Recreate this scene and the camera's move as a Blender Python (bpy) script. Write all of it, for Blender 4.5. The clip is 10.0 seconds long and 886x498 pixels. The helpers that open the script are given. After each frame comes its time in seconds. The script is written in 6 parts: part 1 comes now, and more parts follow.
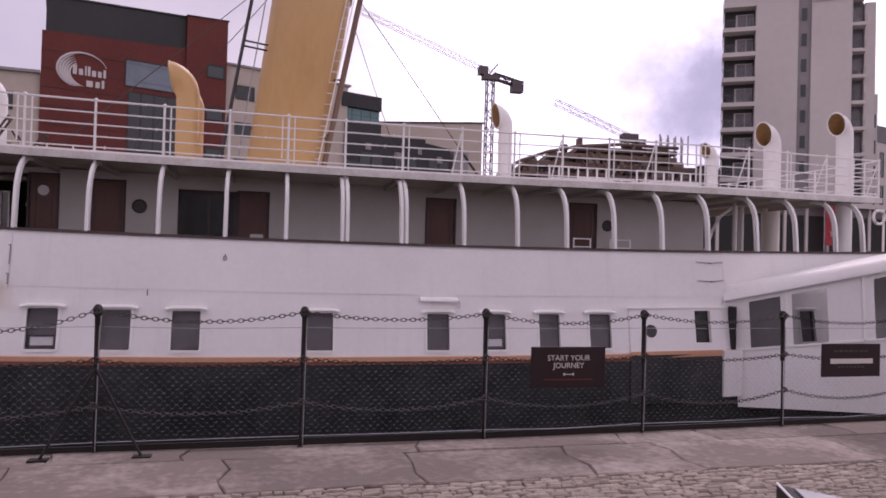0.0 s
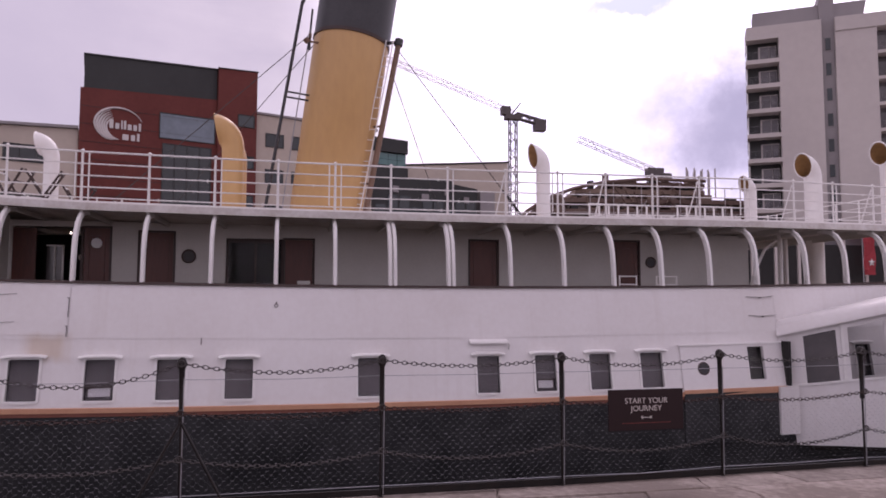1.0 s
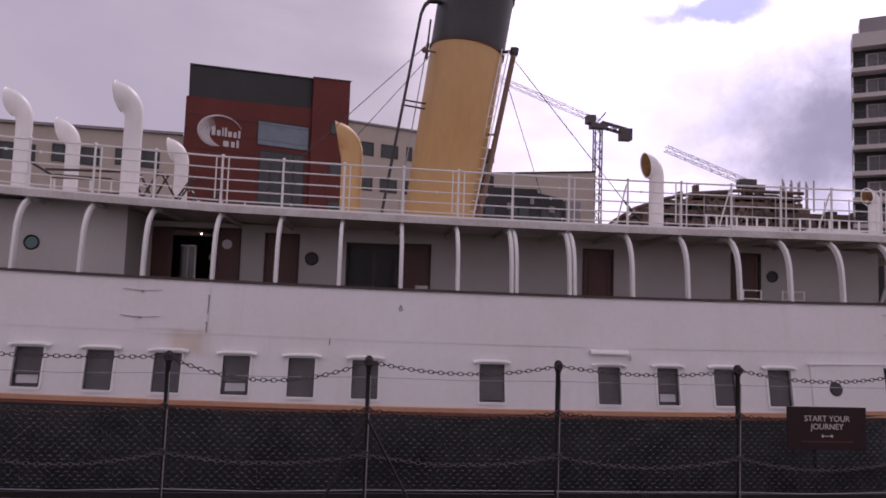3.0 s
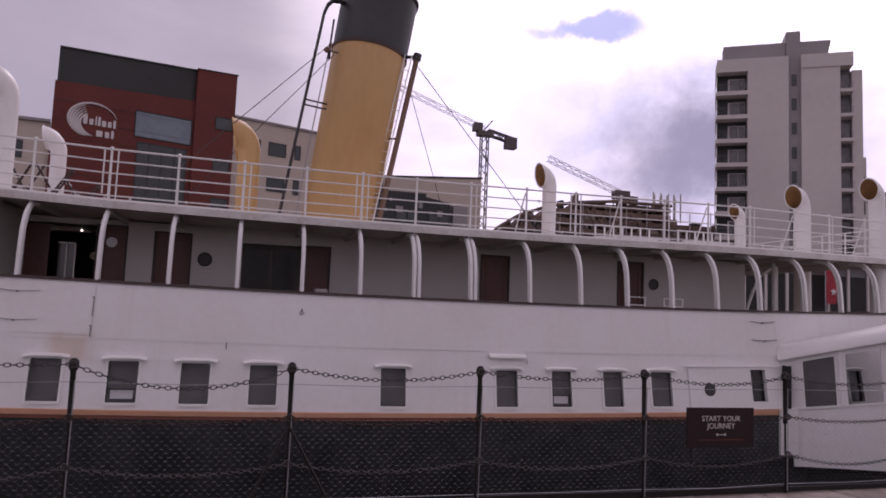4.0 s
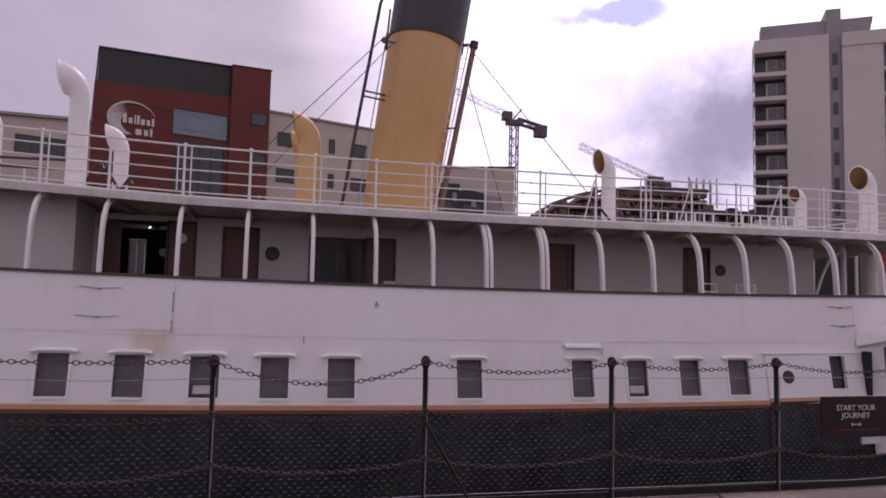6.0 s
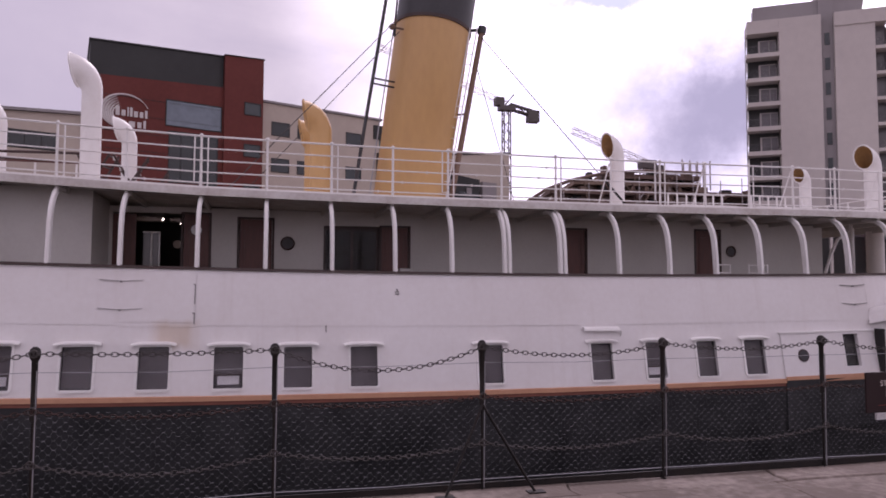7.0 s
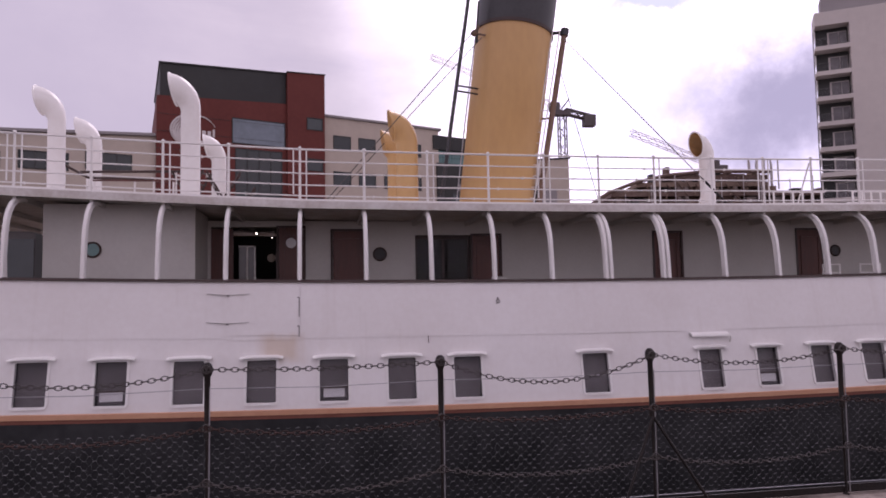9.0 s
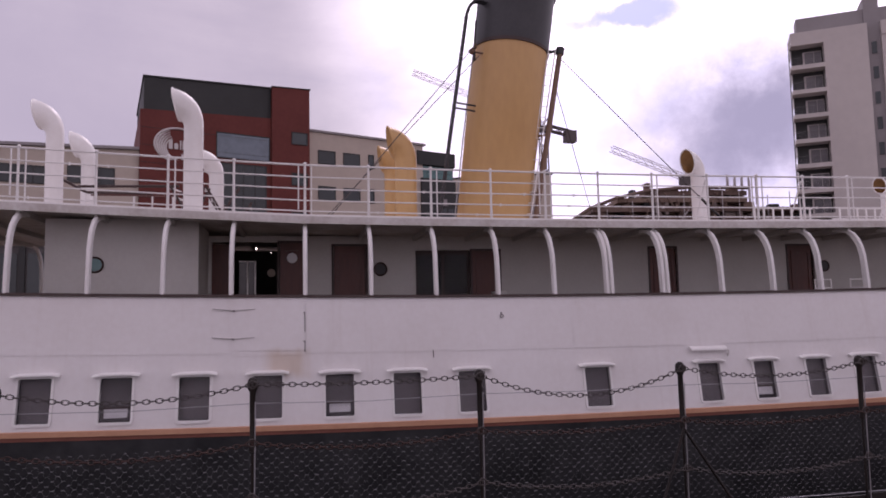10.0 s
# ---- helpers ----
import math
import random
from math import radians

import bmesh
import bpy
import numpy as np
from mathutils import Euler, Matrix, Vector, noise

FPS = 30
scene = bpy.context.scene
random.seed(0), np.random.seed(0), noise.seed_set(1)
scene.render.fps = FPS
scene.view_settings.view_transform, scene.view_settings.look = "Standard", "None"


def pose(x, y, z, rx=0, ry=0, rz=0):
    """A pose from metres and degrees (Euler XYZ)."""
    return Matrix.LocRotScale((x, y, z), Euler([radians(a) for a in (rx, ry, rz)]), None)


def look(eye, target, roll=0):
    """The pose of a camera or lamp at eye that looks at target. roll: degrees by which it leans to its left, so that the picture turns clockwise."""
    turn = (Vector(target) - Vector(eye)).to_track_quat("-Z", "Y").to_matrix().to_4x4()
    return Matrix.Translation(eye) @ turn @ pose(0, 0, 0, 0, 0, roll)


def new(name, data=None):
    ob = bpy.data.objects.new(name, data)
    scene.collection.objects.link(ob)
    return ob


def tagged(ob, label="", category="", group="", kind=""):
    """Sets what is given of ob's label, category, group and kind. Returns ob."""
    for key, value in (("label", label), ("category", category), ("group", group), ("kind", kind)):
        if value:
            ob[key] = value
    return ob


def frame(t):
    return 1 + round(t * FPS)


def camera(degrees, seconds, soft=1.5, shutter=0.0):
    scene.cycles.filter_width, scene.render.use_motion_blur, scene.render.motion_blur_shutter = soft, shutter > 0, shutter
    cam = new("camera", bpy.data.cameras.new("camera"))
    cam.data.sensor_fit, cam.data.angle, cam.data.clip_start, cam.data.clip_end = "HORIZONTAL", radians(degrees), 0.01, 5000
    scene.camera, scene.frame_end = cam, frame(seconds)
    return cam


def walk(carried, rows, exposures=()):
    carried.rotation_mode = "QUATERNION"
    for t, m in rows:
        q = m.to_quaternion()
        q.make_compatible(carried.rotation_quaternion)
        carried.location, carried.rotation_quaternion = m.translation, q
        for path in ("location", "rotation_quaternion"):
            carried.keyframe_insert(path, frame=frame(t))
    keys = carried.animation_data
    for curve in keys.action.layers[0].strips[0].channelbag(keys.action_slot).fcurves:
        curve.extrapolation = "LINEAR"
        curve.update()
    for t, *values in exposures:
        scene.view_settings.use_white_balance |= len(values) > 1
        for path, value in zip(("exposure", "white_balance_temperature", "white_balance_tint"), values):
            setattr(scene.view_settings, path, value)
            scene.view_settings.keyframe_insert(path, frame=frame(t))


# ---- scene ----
cam = camera(64.3, 10.0, soft=1.75)
PATH = [
    (0, (0.36, -0.637, 1.873), (0.843, 1.303, 1.902), 1.6),
    (0.5, (0.157, -0.55, 1.865), (0.63, 1.393, 1.894), 0.25),
    (1, (-0.133, -0.555, 1.924), (0.28, 1.397, 2.064), 0.11),
    (1.5, (-0.38, -0.535, 1.947), (-0.087, 1.43, 2.178), 0.5),
    (2, (-0.724, -0.37, 1.871), (-0.697, 1.62, 2.069), 0.14),
    (3.5, (-1.35, -0.513, 1.885), (-0.987, 1.448, 2.043), 2.58),
    (4, (-1.583, -0.422, 1.896), (-1.058, 1.5, 2.075), 2.32),
    (4.5, (-1.828, -0.394, 1.889), (-1.193, 1.493, 2.077), 2.4),
    (5, (-2.184, -0.39, 1.879), (-1.613, 1.518, 2.065), 2.58),
    (5.5, (-2.295, -0.155, 1.879), (-1.843, 1.785, 2.048), 1.91),
    (7, (-3.078, 0.122, 1.839), (-2.598, 2.06, 1.954), 0.18),
    (7.5, (-3.252, 0.287, 1.842), (-2.839, 2.241, 1.951), 0.34),
    (8, (-3.616, 0.247, 1.859), (-3.227, 2.205, 1.967), 0.05),
    (8.5, (-3.813, 0.394, 1.83), (-3.462, 2.358, 1.962), -0.12),
    (9, (-3.964, 0.558, 1.839), (-3.631, 2.525, 1.98), -1.08),
    (9.5, (-4.156, 0.565, 1.845), (-3.809, 2.53, 1.986), -1.35),
    (10, (-4.489, 0.518, 1.854), (-4.098, 2.471, 2.035), -1.16),
]
walk(cam, [(t, look(eye, target, roll)) for t, eye, target, roll in PATH],
     exposures=[(t, e, 6500, 36) for t, e in (
         (0.0, 0.24), (0.5, 0.30), (1.0, 0.20), (1.5, -0.23), (2.0, -0.51), (2.6, -0.42), (3.5, -0.06), (4.0, -0.30), (4.5, -0.46), (5.0, -0.45),
         (5.5, -0.31), (6.2, -0.12), (7.0, 0.13), (7.5, 0.12), (8.5, 0.17), (9.5, 0.14), (10.0, -0.04))])

# ---- sky and light ----
SUN_EL, SUN_AZ = 48.0, 25.0
world = bpy.data.worlds.new("overcast_sky")
scene.world = world
world.use_nodes = True
wn, wl = world.node_tree.nodes, world.node_tree.links
wn.clear()
w_out = wn.new("ShaderNodeOutputWorld")
w_bg = wn.new("ShaderNodeBackground")
w_sky = wn.new("ShaderNodeTexSky")
w_sky.sky_type = "NISHITA"
w_sky.sun_disc = False
w_sky.sun_elevation, w_sky.sun_rotation = radians(SUN_EL), radians(SUN_AZ)
w_dim = wn.new("ShaderNodeMix")
w_dim.data_type, w_dim.blend_type = "RGBA", "MULTIPLY"
w_dim.inputs["Factor"].default_value = 1.0
w_dim.inputs["B"].default_value = (0.10, 0.10, 0.10, 1)
wl.new(w_sky.outputs["Color"], w_dim.inputs["A"])
w_tc = wn.new("ShaderNodeTexCoord")
w_map = wn.new("ShaderNodeMapping")
w_map.inputs["Scale"].default_value = (1.0, 1.0, 2.2)
w_map.inputs["Location"].default_value = (0.35, 0.1, 0.2)
wl.new(w_tc.outputs["Generated"], w_map.inputs["Vector"])
w_n1 = wn.new("ShaderNodeTexNoise")
w_n1.inputs["Scale"].default_value, w_n1.inputs["Detail"].default_value = 1.7, 7.0
w_n1.inputs["Roughness"].default_value, w_n1.inputs["Distortion"].default_value = 0.5, 0.4
wl.new(w_map.outputs["Vector"], w_n1.inputs["Vector"])
w_r1 = wn.new("ShaderNodeValToRGB")
w_r1.color_ramp.elements[0].position, w_r1.color_ramp.elements[0].color = 0.36, (0.50, 0.52, 0.62, 1)
w_r1.color_ramp.elements[1].position, w_r1.color_ramp.elements[1].color = 0.60, (1.0, 0.985, 1.0, 1)
w_mid = w_r1.color_ramp.elements.new(0.47)
w_mid.color = (0.78, 0.77, 0.82, 1)
wl.new(w_n1.outputs["Fac"], w_r1.inputs["Fac"])
w_n2 = wn.new("ShaderNodeTexNoise")
w_n2.inputs["Scale"].default_value, w_n2.inputs["Detail"].default_value = 2.6, 4.0
wl.new(w_map.outputs["Vector"], w_n2.inputs["Vector"])
w_r2 = wn.new("ShaderNodeValToRGB")
w_r2.color_ramp.elements[0].position, w_r2.color_ramp.elements[0].color = 0.66, (1, 1, 1, 1)
w_r2.color_ramp.elements[1].position, w_r2.color_ramp.elements[1].color = 0.74, (0.35, 0.35, 0.35, 1)
wl.new(w_n2.outputs["Fac"], w_r2.inputs["Fac"])
w_mix = wn.new("ShaderNodeMix")
w_mix.data_type = "RGBA"
wl.new(w_r2.outputs["Color"], w_mix.inputs["Factor"])
wl.new(w_dim.outputs["Result"], w_mix.inputs["A"])
wl.new(w_r1.outputs["Color"], w_mix.inputs["B"])
# the thin bright cloud before the sun
w_dot = wn.new("ShaderNodeVectorMath")
w_dot.operation = "DOT_PRODUCT"
w_dot.inputs[1].default_value = Vector((0.46, 0.78, 0.42)).normalized()
wl.new(w_tc.outputs["Generated"], w_dot.inputs[0])
w_glow = wn.new("ShaderNodeMapRange")
w_glow.interpolation_type = "SMOOTHSTEP"
for key, value in (("From Min", 0.865), ("From Max", 0.985), ("To Min", 0.80), ("To Max", 2.5)):
    w_glow.inputs[key].default_value = value
wl.new(w_dot.outputs["Value"], w_glow.inputs["Value"])
w_lit = wn.new("ShaderNodeVectorMath")
w_lit.operation = "SCALE"
wl.new(w_mix.outputs["Result"], w_lit.inputs[0])
wl.new(w_glow.outputs["Result"], w_lit.inputs["Scale"])
w_last = w_lit.outputs["Vector"]
# a grey-blue cloud bank, and a small gap of blue: middle, stretch, edge, colour, amount
w_n3 = wn.new("ShaderNodeTexNoise")
w_n3.inputs["Scale"].default_value, w_n3.inputs["Detail"].default_value = 6.0, 8.0
w_n3.inputs["Roughness"].default_value = 0.62
wl.new(w_tc.outputs["Generated"], w_n3.inputs["Vector"])
for middle, ragged, stretch, edge, colour, amount in (
        ((-0.28, 1.07, 0.40), 0.42, (0.8, 0.8, 1.25), (0.12, 0.72), (0.43, 0.43, 0.51, 1), 0.80),
        ((0.725, 0.93, 0.355), 0.28, (0.60, 0.60, 1.05), (0.02, 0.175), (0.40, 0.415, 0.54, 1), 1.0),
        ((0.485, 0.895, 0.446), 0.14, (0.7, 0.7, 3.0), (0.03, 0.085), (0.50, 0.61, 0.98, 1), 0.9)):
    w_off = wn.new("ShaderNodeVectorMath")
    w_off.operation = "MULTIPLY_ADD"
    w_off.inputs[1].default_value, w_off.inputs[2].default_value = (ragged, ragged, ragged * 0.9), [-a for a in middle]
    wl.new(w_n3.outputs["Color"], w_off.inputs[0])
    w_add = wn.new("ShaderNodeVectorMath")
    wl.new(w_off.outputs["Vector"], w_add.inputs[0])
    wl.new(w_tc.outputs["Generated"], w_add.inputs[1])
    w_str = wn.new("ShaderNodeVectorMath")
    w_str.operation = "MULTIPLY"
    w_str.inputs[1].default_value = stretch
    wl.new(w_add.outputs["Vector"], w_str.inputs[0])
    w_len = wn.new("ShaderNodeVectorMath")
    w_len.operation = "LENGTH"
    wl.new(w_str.outputs["Vector"], w_len.inputs[0])
    w_f = wn.new("ShaderNodeMapRange")
    w_f.interpolation_type = "SMOOTHSTEP"
    for key, value in (("From Min", edge[0]), ("From Max", edge[1]), ("To Min", amount), ("To Max", 0.0)):
        w_f.inputs[key].default_value = value
    wl.new(w_len.outputs["Value"], w_f.inputs["Value"])
    w_m = wn.new("ShaderNodeMix")
    w_m.data_type = "RGBA"
    w_m.inputs["B"].default_value = colour
    wl.new(w_f.outputs["Result"], w_m.inputs["Factor"])
    wl.new(w_last, w_m.inputs["A"])
    w_last = w_m.outputs["Result"]
wl.new(w_last, w_bg.inputs["Color"])
w_bg.inputs["Strength"].default_value = 1.0
wl.new(w_bg.outputs["Background"], w_out.inputs["Surface"])

sun_data = bpy.data.lights.new("sun", "SUN")
sun_data.energy, sun_data.angle, sun_data.color = 0.7, radians(14), (1.0, 0.97, 0.93)
sun = new("sun", sun_data)
sa, se = radians(SUN_AZ), radians(SUN_EL)
sun.matrix_world = look((0, 0, 60), (-10 * math.sin(sa) * math.cos(se), -10 * math.cos(sa) * math.cos(se), 60 - 10 * math.sin(se)))


# ---- materials ----
def mat(name, color, rough=0.6, metal=0.0, color2=None, big=1.2, fine=14.0, amount=0.5, bump=0.1, rand=0.0, spec=0.5, streak=1.0, lo=0.32, hi=0.72):
    """A painted or natural surface: two scales of noise, optional change from piece to piece."""
    m = bpy.data.materials.new(name)
    m.use_nodes = True
    n, l = m.node_tree.nodes, m.node_tree.links
    p = n["Principled BSDF"]
    c1 = (*color, 1)
    c2 = (*(color2 or [c * 0.72 for c in color]), 1)
    tc = n.new("ShaderNodeTexCoord")
    mp = n.new("ShaderNodeMapping")
    mp.inputs["Scale"].default_value = (1, 1, streak)
    l.new(tc.outputs["Object"], mp.inputs["Vector"])
    a = n.new("ShaderNodeTexNoise")
    a.inputs["Scale"].default_value, a.inputs["Detail"].default_value, a.inputs["Roughness"].default_value = big, 6, 0.6
    b = n.new("ShaderNodeTexNoise")
    b.inputs["Scale"].default_value, b.inputs["Detail"].default_value = fine, 4
    l.new(mp.outputs["Vector"], a.inputs["Vector"])
    l.new(mp.outputs["Vector"], b.inputs["Vector"])
    mul = n.new("ShaderNodeMath")
    mul.operation = "MULTIPLY_ADD"
    mul.inputs[1].default_value, mul.inputs[2].default_value = 0.45, -0.22
    l.new(b.outputs["Fac"], mul.inputs[0])
    add = n.new("ShaderNodeMath")
    l.new(a.outputs["Fac"], add.inputs[0])
    l.new(mul.outputs[0], add.inputs[1])
    rr = n.new("ShaderNodeMapRange")
    rr.inputs["From Min"].default_value, rr.inputs["From Max"].default_value = lo, hi
    rr.inputs["To Max"].default_value = amount
    l.new(add.outputs[0], rr.inputs["Value"])
    mx = n.new("ShaderNodeMix")
    mx.data_type = "RGBA"
    mx.inputs["A"].default_value, mx.inputs["B"].default_value = c1, c2
    l.new(rr.outputs["Result"], mx.inputs["Factor"])
    col = mx.outputs["Result"]
    if rand:
        oi = n.new("ShaderNodeObjectInfo")
        hs = n.new("ShaderNodeHueSaturation")
        vr = n.new("ShaderNodeMapRange")
        vr.inputs["To Min"].default_value, vr.inputs["To Max"].default_value = 1 - rand, 1 + rand
        l.new(oi.outputs["Random"], vr.inputs["Value"])
        l.new(vr.outputs["Result"], hs.inputs["Value"])
        l.new(col, hs.inputs["Color"])
        col = hs.outputs["Color"]
    l.new(col, p.inputs["Base Color"])
    rg = n.new("ShaderNodeMapRange")
    rg.inputs["To Min"].default_value, rg.inputs["To Max"].default_value = max(0.03, rough - 0.1), min(1, rough + 0.12)
    l.new(add.outputs[0], rg.inputs["Value"])
    l.new(rg.outputs["Result"], p.inputs["Roughness"])
    p.inputs["Metallic"].default_value = metal
    p.inputs["Specular IOR Level"].default_value = spec
    if bump:
        bp = n.new("ShaderNodeBump")
        bp.inputs["Strength"].default_value, bp.inputs["Distance"].default_value = bump, 0.02
        l.new(b.outputs["Fac"], bp.inputs["Height"])
        l.new(bp.outputs["Normal"], p.inputs["Normal"])
    return m


def glass(name, tint=(0.88, 0.87, 0.88), rough=0.03):
    m = bpy.data.materials.new(name)
    m.use_nodes = True
    p = m.node_tree.nodes["Principled BSDF"]
    p.inputs["Base Color"].default_value = (*tint, 1)
    p.inputs["Roughness"].default_value = rough
    p.inputs["Transmission Weight"].default_value = 1.0
    p.inputs["IOR"].default_value = 1.2
    return m


def glow(name, color, strength):
    m = bpy.data.materials.new(name)
    m.use_nodes = True
    p = m.node_tree.nodes["Principled BSDF"]
    p.inputs["Emission Color"].default_value = (*color, 1)
    p.inputs["Emission Strength"].default_value = strength
    return m


def hull_white():
    """White hull paint with weather streaks, and the rust run under the loading door."""
    m = mat("hull_white_paint", (0.78, 0.76, 0.76), 0.45, color2=(0.66, 0.62, 0.60), big=0.5, fine=9, amount=0.5, bump=0.05)
    n, l = m.node_tree.nodes, m.node_tree.links
    p = n["Principled BSDF"]
    base = p.inputs["Base Color"].links[0].from_socket
    tc = n.new("ShaderNodeTexCoord")
    mp = n.new("ShaderNodeMapping")
    mp.inputs["Scale"].default_value = (5.0, 0.3, 0.35)
    l.new(tc.outputs["Object"], mp.inputs["Vector"])
    st = n.new("ShaderNodeTexNoise")
    st.inputs["Scale"].default_value, st.inputs["Detail"].default_value = 1.0, 6
    l.new(mp.outputs["Vector"], st.inputs["Vector"])
    r = n.new("ShaderNodeMapRange")
    r.inputs["From Min"].default_value, r.inputs["From Max"].default_value, r.inputs["To Max"].default_value = 0.58, 0.8, 0.16
    l.new(st.outputs["Fac"], r.inputs["Value"])
    m1 = n.new("ShaderNodeMix")
    m1.data_type = "RGBA"
    m1.inputs["B"].default_value = (0.50, 0.42, 0.37, 1)
    l.new(base, m1.inputs["A"])
    l.new(r.outputs["Result"], m1.inputs["Factor"])
    # rust wash below the loading door's sill: a squarish stain, broken up by noise
    mp2 = n.new("ShaderNodeMapping")
    mp2.inputs["Location"].default_value = (4.80 / 0.38, 0, -0.95 / 0.25)
    mp2.inputs["Scale"].default_value = (1 / 0.38, 0, 1 / 0.25)
    l.new(tc.outputs["Object"], mp2.inputs["Vector"])
    ab = n.new("ShaderNodeVectorMath")
    ab.operation = "ABSOLUTE"
    l.new(mp2.outputs["Vector"], ab.inputs[0])
    sx = n.new("ShaderNodeSeparateXYZ")
    l.new(ab.outputs["Vector"], sx.inputs[0])
    ln = n.new("ShaderNodeMath")
    ln.operation = "SMOOTH_MAX"
    ln.inputs[2].default_value = 0.4
    l.new(sx.outputs["X"], ln.inputs[0])
    l.new(sx.outputs["Z"], ln.inputs[1])
    jag = n.new("ShaderNodeMath")
    jag.operation = "MULTIPLY_ADD"
    jag.inputs[1].default_value = 0.9
    l.new(st.outputs["Fac"], jag.inputs[0])
    l.new(ln.outputs[0], jag.inputs[2])
    r2 = n.new("ShaderNodeMapRange")
    r2.inputs["From Min"].default_value, r2.inputs["From Max"].default_value = 1.75, 1.05
    r2.inputs["To Max"].default_value = 0.5
    l.new(jag.outputs[0], r2.inputs["Value"])
    m2 = n.new("ShaderNodeMix")
    m2.data_type = "RGBA"
    m2.inputs["B"].default_value = (0.52, 0.37, 0.23, 1)
    l.new(m1.outputs["Result"], m2.inputs["A"])
    l.new(r2.outputs["Result"], m2.inputs["Factor"])
    l.new(m2.outputs["Result"], p.inputs["Base Color"])
    return m


M_WHITE = hull_white()
M_TRIM = mat("white_gloss_trim", (0.82, 0.81, 0.80), 0.35, color2=(0.66, 0.62, 0.58), big=1.5, amount=0.35, bump=0.04)
# white paint with the boat deck's shade taken into its colour
M_HOUSE = mat("deckhouse_dimmed_white", (0.55, 0.54, 0.515), 0.5, color2=(0.43, 0.41, 0.385), big=0.8, amount=0.5, bump=0.05)
M_BLACK = mat("black_hull_paint", (0.020, 0.021, 0.023), 0.45, color2=(0.052, 0.052, 0.055), big=1.2, fine=5, amount=0.8, bump=0.12, spec=0.3)
M_ORANGE = mat("tan_boot_line", (0.56, 0.295, 0.175), 0.5, color2=(0.44, 0.20, 0.11), big=2, amount=0.6, bump=0.05)
M_REDLINE = mat("rust_red_line", (0.20, 0.06, 0.035), 0.6, big=3, amount=0.6)
M_CAP = mat("dark_teak_cap", (0.045, 0.022, 0.018), 0.5, big=3, amount=0.6)
M_BUFF = mat("buff_funnel_paint", (0.62, 0.38, 0.155), 0.42, color2=(0.50, 0.295, 0.12), big=0.7, fine=6, amount=0.7, bump=0.04, streak=0.35)
M_SOOT = mat("black_funnel_top", (0.022, 0.022, 0.026), 0.45, color2=(0.05, 0.05, 0.055), big=1.0, amount=0.7, bump=0.05)
M_WOOD = mat("mahogany_door", (0.115, 0.028, 0.018), 0.4, color2=(0.055, 0.016, 0.011), big=2, fine=20, amount=0.8, bump=0.1, streak=0.2)
M_PIPEWOOD = mat("brown_pipe", (0.20, 0.12, 0.08), 0.5, big=2)
M_PLANK = mat("teak_deck", (0.30, 0.22, 0.15), 0.7, big=1.5, amount=0.7)
# near-black that stands in for deep shade inside openings and gaps
M_DARK = mat("unlit_black", (0.012, 0.011, 0.011), 0.7, big=1, amount=0.4, bump=0)
# grey that carries the tone of reflections in the ship's panes
M_BACKING = mat("pane_backing_grey", (0.165, 0.15, 0.16), 0.8, color2=(0.12, 0.11, 0.118), big=2.5, amount=0.8, bump=0)
M_PAPER = mat("white_paper", (0.75, 0.75, 0.76), 0.8, big=6, amount=0.15, bump=0)
M_GLASS = glass("clear_glass")
M_IRON = mat("black_iron", (0.010, 0.009, 0.009), 0.5, color2=(0.03, 0.02, 0.016), big=6, fine=40, amount=0.5, bump=0.2, spec=0.25)
M_GALV = mat("galvanised_wire", (0.38, 0.38, 0.40), 0.4, 0.8, big=8, amount=0.4, bump=0)
M_NET = mat("netting_wire", (0.29, 0.29, 0.30), 0.5, 0.3, big=8, amount=0.4, bump=0)
M_STRAP = mat("grey_strap", (0.24, 0.22, 0.22), 0.5, 0.3, big=8, amount=0.5, bump=0)
M_EDGE = mat("weathered_deck_edge", (0.66, 0.64, 0.62), 0.55, color2=(0.36, 0.30, 0.26), big=2.2, fine=12, amount=0.6, bump=0.1)
M_BED = mat("joint_mortar", (0.16, 0.13, 0.112), 0.95, big=2, fine=20, amount=0.6, bump=0.4)
M_STAY = mat("tarred_stay_wire", (0.06, 0.055, 0.055), 0.6, 0.3, big=8, amount=0.4, bump=0)
# pale base holds the sky's reflection on the lectern top
M_ACRYL = mat("sky_pale_panel", (0.45, 0.45, 0.46), 0.2, big=3, fine=12, amount=0.5, bump=0)
M_SHED = mat("shed_cladding", (0.10, 0.095, 0.095), 0.7, color2=(0.06, 0.055, 0.055), big=0.5, fine=4, amount=0.7, bump=0.05)
M_CHAIN = mat("weathered_chain", (0.075, 0.068, 0.066), 0.55, 0.4, color2=(0.04, 0.031, 0.029), big=12, amount=0.7, bump=0.1)
M_RUSTCHAIN = mat("rusty_chain", (0.05, 0.022, 0.016), 0.7, 0.2, color2=(0.025, 0.014, 0.012), big=12, amount=0.7, bump=0.1)
M_SIGN = mat("maroon_sign", (0.022, 0.010, 0.011), 0.5, big=2, amount=0.3, bump=0.02, spec=0.25)
M_LETTER = mat("cream_letter", (0.55, 0.50, 0.47), 0.7, amount=0.1, bump=0)
M_FLAG = mat("sandstone_flag", (0.156, 0.122, 0.104), 0.85, color2=(0.42, 0.36, 0.325), big=0.9, fine=11, amount=0.6, bump=0.5, rand=0.16, lo=0.47, hi=0.70)
M_COBBLE = mat("rubble_sett", (0.24, 0.195, 0.165), 0.9, color2=(0.40, 0.335, 0.285), big=4, fine=35, amount=0.8, bump=0.6, rand=0.2)
